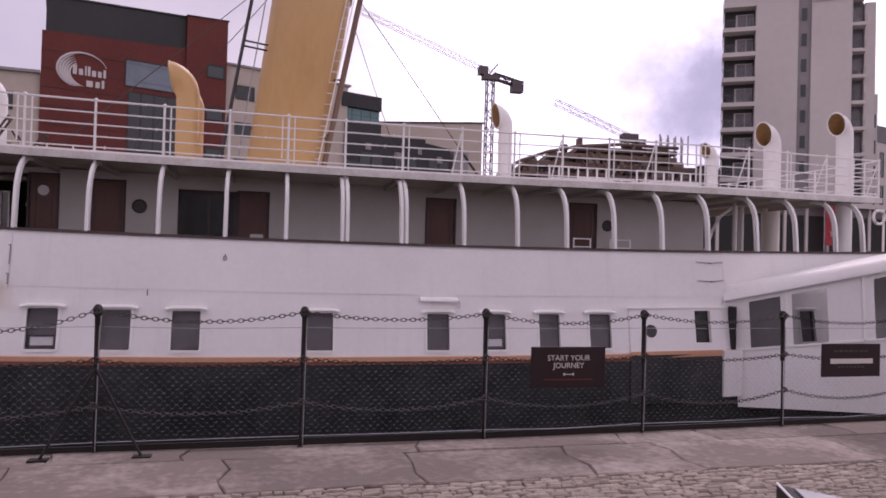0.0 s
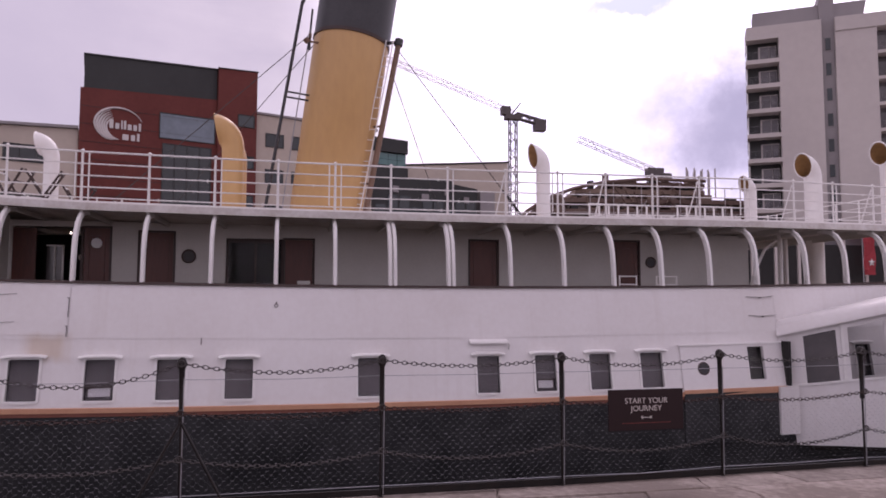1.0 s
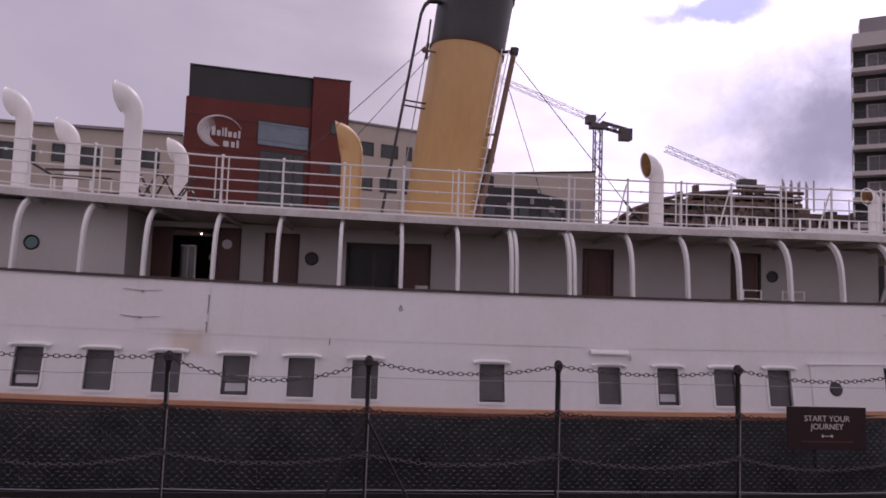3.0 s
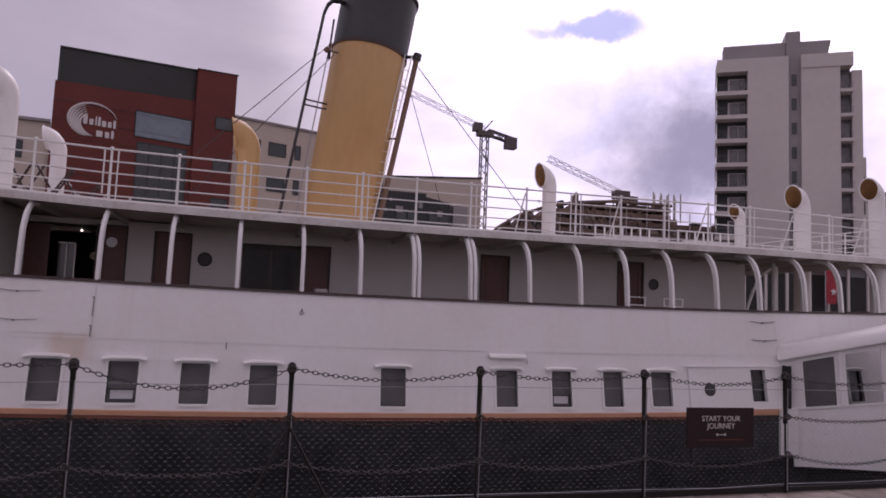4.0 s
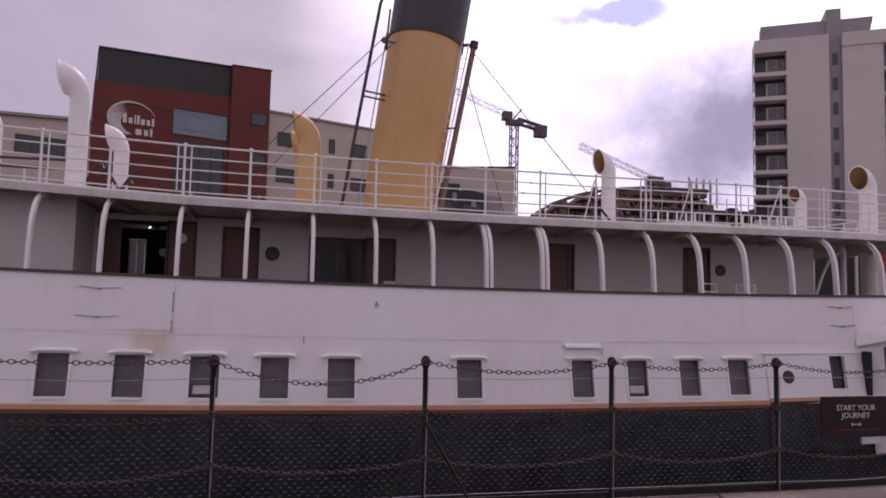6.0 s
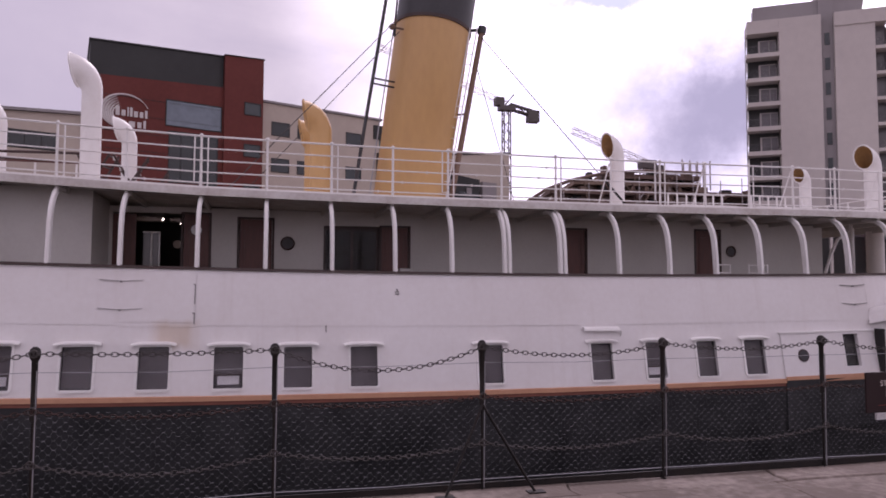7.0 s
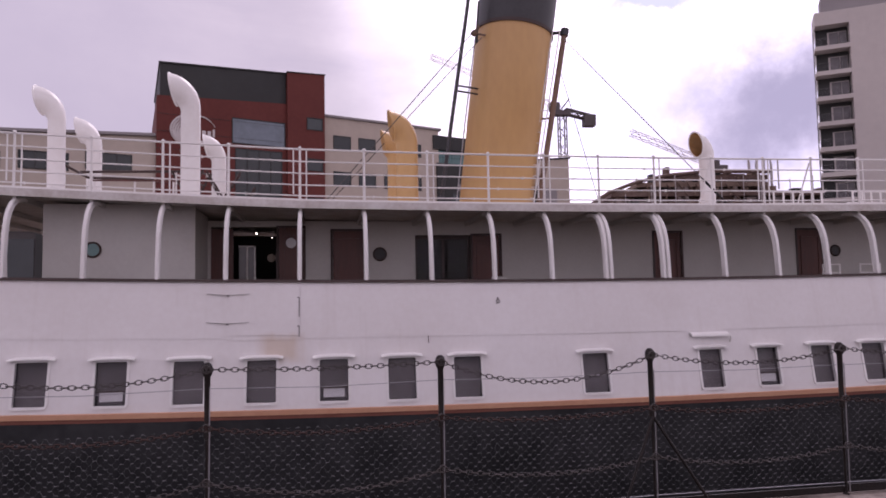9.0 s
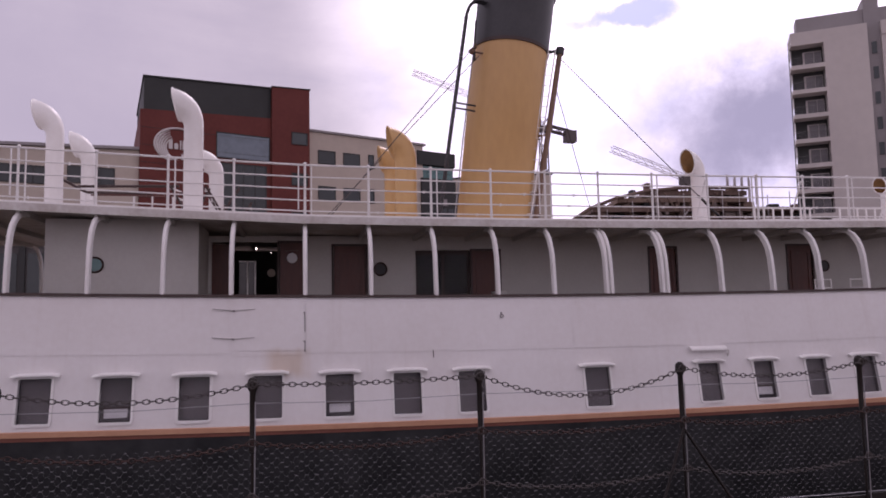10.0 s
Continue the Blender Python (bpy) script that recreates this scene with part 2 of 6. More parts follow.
M_DIRT = mat("quay_ground", (0.17, 0.14, 0.125), 0.95, color2=(0.28, 0.23, 0.2), big=0.8, fine=18, amount=0.8, bump=0.5)
M_DOCKWALL = mat("dock_wall_stone", (0.12, 0.11, 0.10), 0.9, big=1, amount=0.7, bump=0.4)
M_WATER = mat("dock_water", (0.012, 0.016, 0.014), 0.08, big=1.5, fine=5, amount=0.5, bump=0.15)
M_TERRA = mat("terracotta_cladding", (0.15, 0.030, 0.022), 0.75, color2=(0.105, 0.022, 0.017), big=0.3, fine=3, amount=0.7, bump=0.05)
M_SLATE = mat("dark_grey_cladding", (0.027, 0.029, 0.029), 0.6, big=0.3, fine=2, amount=0.6, bump=0.05)
M_CREAM = mat("cream_render", (0.52, 0.45, 0.385), 0.8, color2=(0.44, 0.38, 0.325), big=0.25, fine=2, amount=0.6, bump=0.05)
M_GREYWALL = mat("tower_grey_panel", (0.56, 0.52, 0.495), 0.75, color2=(0.47, 0.435, 0.42), big=0.15, fine=1.5, amount=0.7, bump=0.05)
M_GREYMID = mat("tower_mid_panel", (0.30, 0.28, 0.285), 0.7, big=0.3, amount=0.5)
M_GREYDARK = mat("tower_dark_panel", (0.16, 0.15, 0.16), 0.6, big=0.3, amount=0.5)
M_PANE = mat("far_window_glass", (0.035, 0.045, 0.05), 0.12, big=0.6, fine=2, amount=0.8, bump=0, rand=0.3)
M_SKYPANE = mat("sky_reflecting_glass", (0.15, 0.18, 0.215), 0.08, 0.4, big=0.5, fine=2, amount=0.8, bump=0)
M_TEAL = mat("teal_glass", (0.10, 0.22, 0.22), 0.12, big=0.6, amount=0.6, bump=0)
M_TAN = mat("tan_boarding", (0.30, 0.22, 0.17), 0.85, color2=(0.16, 0.11, 0.09), big=0.6, fine=4, amount=0.8, bump=0.1)
# opaque grey in place of what these panes reflect and let through
M_GREYPANE = mat("reflection_grey_glass", (0.15, 0.14, 0.145), 0.15, color2=(0.08, 0.075, 0.08), big=0.5, fine=2, amount=0.7, bump=0, rand=0.3)
M_CONC = mat("raw_concrete", (0.30, 0.25, 0.23), 0.85, big=0.4, fine=3, amount=0.7, bump=0.1)
M_RUSTY = mat("brown_formwork", (0.13, 0.08, 0.068), 0.8, color2=(0.22, 0.16, 0.13), big=0.5, fine=4, amount=0.8, bump=0.2)
M_CRANE = mat("crane_steel", (0.10, 0.085, 0.085), 0.6, big=1, amount=0.5)
M_CRANEL = mat("pale_crane_steel", (0.52, 0.48, 0.48), 0.6, big=1, amount=0.5)
M_BANNER = mat("red_banner", (0.66, 0.09, 0.11), 0.7, big=2, amount=0.4)
M_LOGO = mat("white_logo", (0.62, 0.58, 0.57), 0.6, big=1, amount=0.1, bump=0)
M_BULB = glow("lamp_glow", (1.0, 0.9, 0.75), 6.0)


# ---- mesh helpers ----
def part(name, bm, material, parent=None, label="", smooth=False):
    """Links a bmesh as one mesh object under a thing or under a part."""
    me = bpy.data.meshes.new(name)
    bmesh.ops.recalc_face_normals(bm, faces=bm.faces)
    bm.to_mesh(me)
    bm.free()
    me.materials.append(material)
    if smooth:
        me.shade_smooth()
        me.set_sharp_from_angle(angle=radians(40))
    ob = new(name, me)
    if parent:
        ob.parent = parent
    if label:
        ob["label"] = label
    return ob


def thing(name, label, category, group="", at=(0, 0, 0), kind=""):
    ob = new(name)
    ob.location = at
    ob.empty_display_size = 0.2
    return tagged(ob, label, category, group, kind)


def hexa(bm, pts):
    """A six-sided block from its four lower and four upper corners."""
    v = [bm.verts.new(p) for p in pts]
    for f in ((3, 2, 1, 0), (4, 5, 6, 7), (0, 1, 5, 4), (1, 2, 6, 5), (2, 3, 7, 6), (3, 0, 4, 7)):
        bm.faces.new([v[i] for i in f])
    return v


def box(bm, x0, x1, y0, y1, z0, z1):
    return hexa(bm, [(x0, y0, z0), (x1, y0, z0), (x1, y1, z0), (x0, y1, z0), (x0, y0, z1), (x1, y0, z1), (x1, y1, z1), (x0, y1, z1)])


def bevelled(bm, w, seg=2):
    bmesh.ops.bevel(bm, geom=list(bm.edges), offset=w, segments=seg, affect="EDGES", profile=0.5)
    return bm


def sweep(bm, pts, radii, seg=10, cap=True):
    """A tube along points; radii is one number or one for each point."""
    pts = [Vector(p) for p in pts]
    if not hasattr(radii, "__len__"):
        radii = [radii] * len(pts)
    rings, ref = [], None
    for i, p in enumerate(pts):
        d = (pts[min(i + 1, len(pts) - 1)] - pts[max(i - 1, 0)]).normalized()
        if ref is None:
            ref = Vector((0, 1, 0)) if abs(d.y) < 0.9 else Vector((1, 0, 0))
        a = (ref - d * ref.dot(d)).normalized()
        ref = a
        b = d.cross(a)
        rings.append([bm.verts.new(p + (a * math.cos(k * math.tau / seg) + b * math.sin(k * math.tau / seg)) * radii[i]) for k in range(seg)])
    for r, q in zip(rings, rings[1:]):
        for k in range(seg):
            bm.faces.new((r[k], r[(k + 1) % seg], q[(k + 1) % seg], q[k]))
    if cap:
        bm.faces.new(rings[0][::-1])
        bm.faces.new(rings[-1])
    return rings


def tube(pts, radii, seg=10, cap=True):
    bm = bmesh.new()
    sweep(bm, pts, radii, seg, cap)
    return bm


def disc(bm, c, r, y0, y1, seg=20):
    """A short round bar along y."""
    sweep(bm, [(c[0], y0, c[1]), (c[0], y1, c[1])], r, seg)


def ring(bm, c, r, thick, y, seg=24):
    """A round bead lying in a plane y = const."""
    pts = [(c[0] + r * math.cos(a * math.tau / seg), y, c[1] + r * math.sin(a * math.tau / seg)) for a in range(seg + 1)]
    sweep(bm, pts, thick, 6, cap=False)


def written(name, text, size, material, m, parent=None, align="CENTER"):
    """Lettering as a mesh, standing at the pose m."""
    cu = bpy.data.curves.new(name, "FONT")
    cu.body, cu.size, cu.align_x, cu.extrude = text, size, align, size * 0.02
    tmp = bpy.data.objects.new(name, cu)
    me = bpy.data.meshes.new_from_object(tmp)
    bpy.data.objects.remove(tmp)
    me.materials.clear()
    me.materials.append(material)
    ob = new(name, me)
    ob.matrix_basis = m
    if parent:
        ob.parent = parent
    return ob


# ---- ground, quay and dock ----
def sheer(x):
    return 0.0011 * (x - 3.0) ** 2


QUAY = 6.62


def make_ground():
    bm = bmesh.new()
    # flat land with a long pit for the dock
    xs, ys = (-1500, -40, 46, 1500), (-1500, QUAY, 27.5, 2500)
    v = [[bm.verts.new((x, y, -0.07)) for x in xs] for y in ys]
    for j in range(3):
        for i in range(3):
            if (i, j) != (1, 1):
                bm.faces.new((v[j][i], v[j][i + 1], v[j + 1][i + 1], v[j + 1][i]))
    tagged(part("ground", bm, M_DIRT), "worn brown stone and earth quayside", "ground", kind="structure")
    bm = bmesh.new()
    box(bm, -40, 46, QUAY - 0.5, QUAY, -7.0, -0.08)
    box(bm, -40, 46, 27.5, 28.0, -7.0, -0.08)
    box(bm, -40.5, -40, QUAY - 0.5, 28.0, -7.0, -0.08)
    box(bm, 46, 46.5, QUAY - 0.5, 28.0, -7.0, -0.08)
    tagged(part("dock_wall", bm, M_DOCKWALL), "dark stone wall of the old dock", "dock wall", kind="structure")
    bm = bmesh.new()
    v = [bm.verts.new(p) for p in ((-40, QUAY, -3.4), (46, QUAY, -3.4), (46, 27.5, -3.4), (-40, 27.5, -3.4))]
    bm.faces.new(v)
    tagged(part("water", bm, M_WATER), "dark still water in the dock", "water", kind="structure")


make_ground()


# ---- ship ----
CY = 19.45                                   # the ship's middle line
SIDE = 14.35                                 # the near side of the hull
ship = thing("ship", "white and black steamship moored in a dock", "ship", at=(3, CY, -3.4))
SHIP_AT = Vector((3, CY, -3.4))


def sp(name, bm, material, parent=None, label="", smooth=False):
    """A part of the ship, given in world places."""
    ob = part(name, bm, material, parent or ship, label, smooth)
    ob.matrix_parent_inverse = Matrix.Translation(-SHIP_AT)
    return ob


def half(x):
    """Half the beam at x; the ends draw in."""
    if x < -13:
        return 5.1 * max(0.02, 1 - ((-13 - x) / 16) ** 2)
    if x > 11:
        return 5.1 * max(0.02, 1 - ((x - 11) / 23.4) ** 1.28)
    return 5.1


def lift(x):
    """The boat deck stands a little higher amidships than the hull's own rise."""
    return 0.06 * min(1.0, max(0.0, 1 - (x - 9) / 7)) + 0.02 * min(8.0, max(0.0, -4.5 - x))


def deck_top(x):
    return 3.72 + sheer(x) + lift(x)


def lifted(bm):
    for v in bm.verts:
        v.co.z += lift(v.co.x) * min(1.0, max(0.0, v.co.z - 2.4))
    return bm


def drawn_in(bm):
    """Moves deck-edge fittings inwards with the narrowing hull."""
    for v in bm.verts:
        d = 5.1 - half(v.co.x) if v.co.x > 11 else 0.0
        v.co.y += d if v.co.y < CY else -d
    return bm


def tum(z):
    """How far the side leans in at a height above the deck line."""
    return -0.12 + 0.17 * (min(2.25, max(-0.4, z)) + 0.3)


def tumble(bm):
    for v in bm.verts:
        v.co.y += tum(v.co.z - sheer(v.co.x)) + (5.1 - half(v.co.x) if v.co.x > 11 else 0.0)
    return bm


def strip(levels, x0, x1, side=1, step=1.0):
    """Shell plating between x0 and x1; levels are (height, inset) from low to high."""
    bm = bmesh.new()
    n = max(1, int(round((x1 - x0) / step)))
    cols = []
    for i in range(n + 1):
        x = x0 + (x1 - x0) * i / n
        cols.append([bm.verts.new((x, CY - side * max(0.02, half(x) - d - tum(z)), z + sheer(x))) for z, d in levels])
    for a, b in zip(cols, cols[1:]):
        for k in range(len(levels) - 1):
            bm.faces.new((a[k], b[k], b[k + 1], a[k + 1]))
    return bm


def sheared(bm, x0, x1, y0, y1, z0, z1):
    """A block that follows the deck's rise towards the ends."""
    a, b = sheer(x0), sheer(x1)
    return hexa(bm, [(x0, y0, z0 + a), (x1, y0, z0 + b), (x1, y1, z0 + b), (x0, y1, z0 + a),
                     (x0, y0, z1 + a), (x1, y0, z1 + b), (x1, y1, z1 + b), (x0, y1, z1 + a)])


WINDOWS = [-9.42, -8.07, -6.72, -5.41, -4.06, -2.75, -1.45, 1.21, 3.78, 5.10, 6.38, 7.62, 13.62]
WIN_W = [0.54] * 8 + [0.50, 0.48, 0.50, 0.54, 0.5]
PAPER = {1, 4, 9}
WZ0, WZ1 = -0.11, 0.67
X0, X1 = -29.0, 34.0


def make_hull():
    low = [(-4.4, 1.2), (-3.8, 0.5), (-2.6, 0.14), (-1.2, 0.03), (-0.40, 0.0)]
    for s in (1, -1):
        sp("lower_hull", strip(low, X0, X1, s), M_BLACK, label="scuffed black lower hull", smooth=True)
        sp("red_line", strip([(-0.40, 0.0), (-0.40, -0.012), (-0.33, -0.012), (-0.33, 0.0)], X0, X1, s), M_REDLINE)
        sp("rubbing_strake", strip([(-0.33, 0.0), (-0.33, -0.04), (-0.245, -0.045), (-0.235, 0.0)], X0, X1, s), M_ORANGE, label="tan painted rubbing strake")
        sp("bulwark_cap", strip([(2.15, 0.0), (2.15, -0.05), (2.205, -0.05), (2.205, 0.2), (2.15, 0.2), (2.15, 0.11)], X0, X1, s), M_CAP, label="dark brown wooden cap rail")
    sp("hull_plating", strip([(-0.24, 0.0), (1.1, 0.0), (2.16, 0.0)], X0, X1, -1), M_WHITE, label="white painted plating")
    # near side, upper strake of lapped plates
    cuts = [X0, -22, -15.5, -10.4, -5.79, -4.43, 1.05, 7.2, 11.28, 17.5, 23, X1]
    for i, (a, b) in enumerate(zip(cuts, cuts[1:])):
        if i == 4:
            levels = [(1.135, 0.03), (1.135, -0.018), (2.10, -0.018), (2.155, -0.014)]
        else:
            o = 0.004 * (i % 2)
            levels = [(1.075, 0.02), (1.075, -0.012 + o), (2.155, -0.012 + o)]
        sp("hull_plate", strip(levels, a + 0.001, b - 0.001), M_WHITE)
    sp("door_sill_plate", strip([(1.04, 0.02), (1.04, -0.008), (1.134, -0.008), (1.134, 0.02)], -5.79, -4.43), M_WHITE)
    sp("bulwark_lining", strip([(1.08, 0.11), (2.15, 0.11)], X0, X1), M_TRIM)
    sp("bulwark_lining", strip([(1.08, 0.11), (2.15, 0.11)], X0, X1, -1), M_TRIM)
    # near side, lower strake with the window openings cut through
    edge = X0

    def plate(x0, x1, z0, z1):
        bm = bmesh.new()
        n = max(1, int(round((x1 - x0) / 1.2)))
        cols = []
        for k in range(n + 1):
            x = x0 + (x1 - x0) * k / n
            q = []
            for z, t in ((z0, 0), (z1, 0), (z1, 0.05), (z0, 0.05)):
                q.append(bm.verts.new((x, CY - max(0.02, half(x) - tum(z) - t), z + sheer(x))))
            cols.append(q)
        for a, b in zip(cols, cols[1:]):
            for i in range(4):
                bm.faces.new((a[i], b[i], b[(i + 1) % 4], a[(i + 1) % 4]))
        bm.faces.new(cols[0])
        bm.faces.new(cols[-1])
        sp("hull_plate", bm, M_WHITE)

    holes = [(x, x + w, WZ0, WZ1) for x, w in zip(WINDOWS, WIN_W)] + [(10.36, 10.78, -0.02, 0.74), (11.6, 12.95, -0.2, 1.0)]
    holes.sort()
    for a, b, z0, z1 in holes:
        plate(edge, a, -0.24, 1.085)
        plate(a, b, -0.24, z0)
        plate(a, b, z1, 1.085)
        edge = b
    plate(edge, X1, -0.24, 1.085)
    # shed grey used here so the dim inside of the entry port is in the colour
    bm = bmesh.new()
    box(bm, 11.5, 13.05, 15.2, 15.25, -0.4, 1.1)
    box(bm, 11.5, 11.55, 14.5, 15.2, -0.4, 1.1)
    box(bm, 13.0, 13.05, 14.5, 15.2, -0.4, 1.1)
    sp("entry_lobby", bm, M_SHED)
    # small fastenings that show as dark marks
    for x, w, zs in ((-6.17, 0.78, (1.925, 1.385)), (10.54, 0.74, (1.925, 1.475))):
        for z in zs:
            bm = bmesh.new()
            y = SIDE - 0.012
            for q0, q1 in ((0.0, 0.38), (0.38, 0.62), (0.62, 1.0)):
                d0, d1 = 0.03 * (1 - abs(2 * q0 - 1)), 0.03 * (1 - abs(2 * q1 - 1))
                a, b = x + w * q0, x + w * q1
                hexa(bm, [(px, py, z + k - d + sheer(px)) for k in (-0.005, 0.004) for px, py, d in ((a, y - 0.02, d0), (b, y - 0.02, d1), (b, y + 0.01, d1), (a, y + 0.01, d0))])
            sheared(bm, x + w * 0.5 - 0.022, x + w * 0.5 + 0.022, y - 0.032, y + 0.01, z - 0.05, z - 0.02)
            sp("strap_hinge", tumble(bm), M_STRAP)
    for z0, z1 in ((1.55, 1.93), (1.17, 1.38)):
        bm = bmesh.new()
        box(bm, -4.455, -4.438, SIDE - 0.03, SIDE, z0, z1)
        box(bm, -4.48, -4.438, SIDE - 0.03, SIDE, z1 - 0.02, z1)
        sp("door_bolt", tumble(bm), M_STRAP)
    bm = bmesh.new()
    ring(bm, (-0.48, 1.77), 0.035, 0.009, SIDE - 0.03, 12)
    box(bm, -0.495, -0.465, SIDE - 0.03, SIDE, 1.80, 1.85)
    sp("mooring_ring", tumble(bm), M_STRAP)
    bm = bmesh.new()
    box(bm, -1.945, -1.93, SIDE - 0.012, SIDE + 0.02, 0.98, 1.12)
    sp("drain_pipe", tumble(bm), M_CAP)


make_hull()


def make_window(x, w, z0, z1, paper, canopy=True):
    s = sheer(x + w / 2)
    bm = bmesh.new()
    f, y0 = 0.045, SIDE - 0.03
    rings = []
    for grow, rad, y in ((0.0, 0.03, SIDE + 0.02), (0.0, 0.03, y0), (f, 0.075, y0), (f, 0.075, SIDE + 0.004)):
        r = []
        for cx, cz, a0 in ((x + w + grow, z1 + s + grow, 0), (x - grow, z1 + s + grow, 90), (x - grow, z0 + s - grow, 180), (x + w + grow, z0 + s - grow, 270)):
            ux, uz = cx - rad * (1 if cx > x + w / 2 else -1), cz - rad * (1 if cz > (z0 + z1) / 2 + s else -1)
            for k in range(4):
                t = radians(a0 + 30 * k)
                r.append(bm.verts.new((ux + rad * math.cos(t), y, uz + rad * math.sin(t))))
        rings.append(r)
    for p, q in zip(rings, rings[1:]):
        for k in range(16):
            bm.faces.new((p[k], p[(k + 1) % 16], q[(k + 1) % 16], q[k]))
    win = sp("window", tumble(bm), M_TRIM)
    bm = bmesh.new()
    box(bm, x - 0.005, x + w + 0.005, SIDE + 0.055, SIDE + 0.062, z0 + s, z1 + s)
    pane = part("pane", tumble(bm), M_GLASS, win)
    pane.visible_shadow = False
    # added sheet behind the glass; its grey replaces reflected sky and quay
    bm = bmesh.new()
    box(bm, x - 0.03, x + w + 0.03, SIDE + 0.14, SIDE + 0.16, z0 + s - 0.03, z1 + s + 0.03)
    for q in (x - 0.03, x + w + 0.01):
        box(bm, q, q + 0.02, SIDE + 0.065, SIDE + 0.14, z0 + s - 0.03, z1 + s + 0.03)
    part("pane_backing", tumble(bm), M_BACKING, win, "grey sheet behind the pane")
    if paper:
        bm = bmesh.new()
        box(bm, x + 0.07, x + w - 0.07, SIDE + 0.066, SIDE + 0.069, z0 + s + 0.07, z0 + s + 0.23)
        part("notice", tumble(bm), M_PAPER, win, "white paper notice")
        bm = bmesh.new()
        box(bm, x, x + w, SIDE + 0.03, SIDE + 0.054, z0 + s + 0.245, z0 + s + 0.262)
        part("glazing_bar", tumble(bm), M_CAP, win)
    if canopy:
        bm = bmesh.new()
        n, cols = 6, []
        for i in range(n + 1):
            q = i / n
            xa, za = x - 0.13 + (w + 0.26) * q, z1 + s + 0.058 - 0.03 * (abs(q - 0.5) * 2) ** 6
            cols.append([bm.verts.new((xa, y, z)) for y, z in ((SIDE - 0.11, za - 0.012), (SIDE + 0.01, za + 0.012), (SIDE + 0.01, za + 0.045), (SIDE - 0.11, za + 0.012))])
        for p, q in zip(cols, cols[1:]):
            for k in range(4):
                bm.faces.new((p[k], q[k], q[(k + 1) % 4], p[(k + 1) % 4]))
        bm.faces.new(cols[0])
        bm.faces.new(cols[-1])
        part("eyebrow", tumble(bm), M_TRIM, win)


for i, (x, w) in enumerate(zip(WINDOWS, WIN_W)):
    make_window(x, w, WZ0, WZ1, i in PAPER)


def make_shell_door():
    """The proud plate near the gangway, with a round port and one window."""
    bm = bmesh.new()
    for a, b, c, d in ((8.62, 10.36, -0.2, 0.81), (10.36, 10.78, -0.2, -0.02), (10.36, 10.78, 0.74, 0.81), (10.78, 11.3, -0.2, 0.81)):
        sheared(bm, a, b, SIDE - 0.045, SIDE - 0.004, c, d)
    plate = sp("shell_door", tumble(bm), M_WHITE, label="white shell door plate with a port")
    bm = bmesh.new()
    sheared(bm, 8.55, 11.35, SIDE - 0.08, SIDE - 0.045, 0.80, 0.835)
    part("door_hood", tumble(bm), M_TRIM, plate).matrix_parent_inverse = Matrix()
    bm = bmesh.new()
    sheared(bm, 8.62, 11.3, SIDE - 0.075, SIDE - 0.046, -0.27, -0.19)
    part("rubbing_strake", tumble(bm), M_ORANGE, plate)
    bm = bmesh.new()
    sheared(bm, 8.62, 11.3, SIDE - 0.055, SIDE - 0.002, -1.4, -0.275)
    part("black_plate", tumble(bm), M_BLACK, plate)
    bm = bmesh.new()
    disc(bm, (9.17, 0.32), 0.15, SIDE - 0.06, SIDE - 0.03)
    port = part("porthole", tumble(bm), M_CAP, plate)
    bm = bmesh.new()
    disc(bm, (9.17, 0.32), 0.12, SIDE - 0.066, SIDE - 0.061)
    part("pane", tumble(bm), M_SOOT, plate)
    s = sheer(10.5)
    # added near-black sheet for the unlit inside
    bm = bmesh.new()
    box(bm, 10.30, 10.84, SIDE + 0.1, SIDE + 0.12, -0.1 + s, 0.8 + s)
    part("pane_backing", tumble(bm), M_DARK, plate)
    bm = bmesh.new()
    box(bm, 10.35, 10.79, SIDE + 0.056, SIDE + 0.062, -0.02 + s, 0.74 + s)
    part("pane", tumble(bm), M_GLASS, plate).visible_shadow = False


make_shell_door()


def make_hood():
    bm = bmesh.new()
    n = 5
    prof = [(SIDE + 0.02, 1.03), (SIDE - 0.06, 1.035), (SIDE - 0.12, 0.99), (SIDE - 0.13, 0.95), (SIDE - 0.11, 0.95), (SIDE - 0.05, 1.0), (SIDE + 0.02, 1.0)]
    ends = [[bm.verts.new((x, y, z)) for y, z in prof] for x in (3.62, 4.46)]
    m = len(prof)
    for k in range(m):
        bm.faces.new((ends[0][k], ends[0][(k + 1) % m], ends[1][(k + 1) % m], ends[1][k]))
    for e in ends:
        bm.faces.new(e)
    hood = sp("vent_hood", tumble(bm), M_TRIM)
    bm = bmesh.new()
    sweep(bm, [(4.46, SIDE - 0.08, 1.0), (4.52, SIDE - 0.07, 0.93), (4.52, SIDE - 0.02, 0.82)], 0.018, 8)
    part("stay", tumble(bm), M_TRIM, hood)


make_hood()

PITCH = 1.28
PILLARS = [-16.1, -14.82, -13.54, -12.26, -10.98, -9.72, -8.35, -7.04, -5.80, -4.41, -3.12, -1.81, -0.51, 0.71, 1.94, 3.23,
           4.60, 5.87, 7.08, 8.29, 9.55, 10.80, 12.30, 13.62, 15.08, 16.15]
PILLARS = [x + 0.0095 * (x + 1.5) for x in PILLARS]


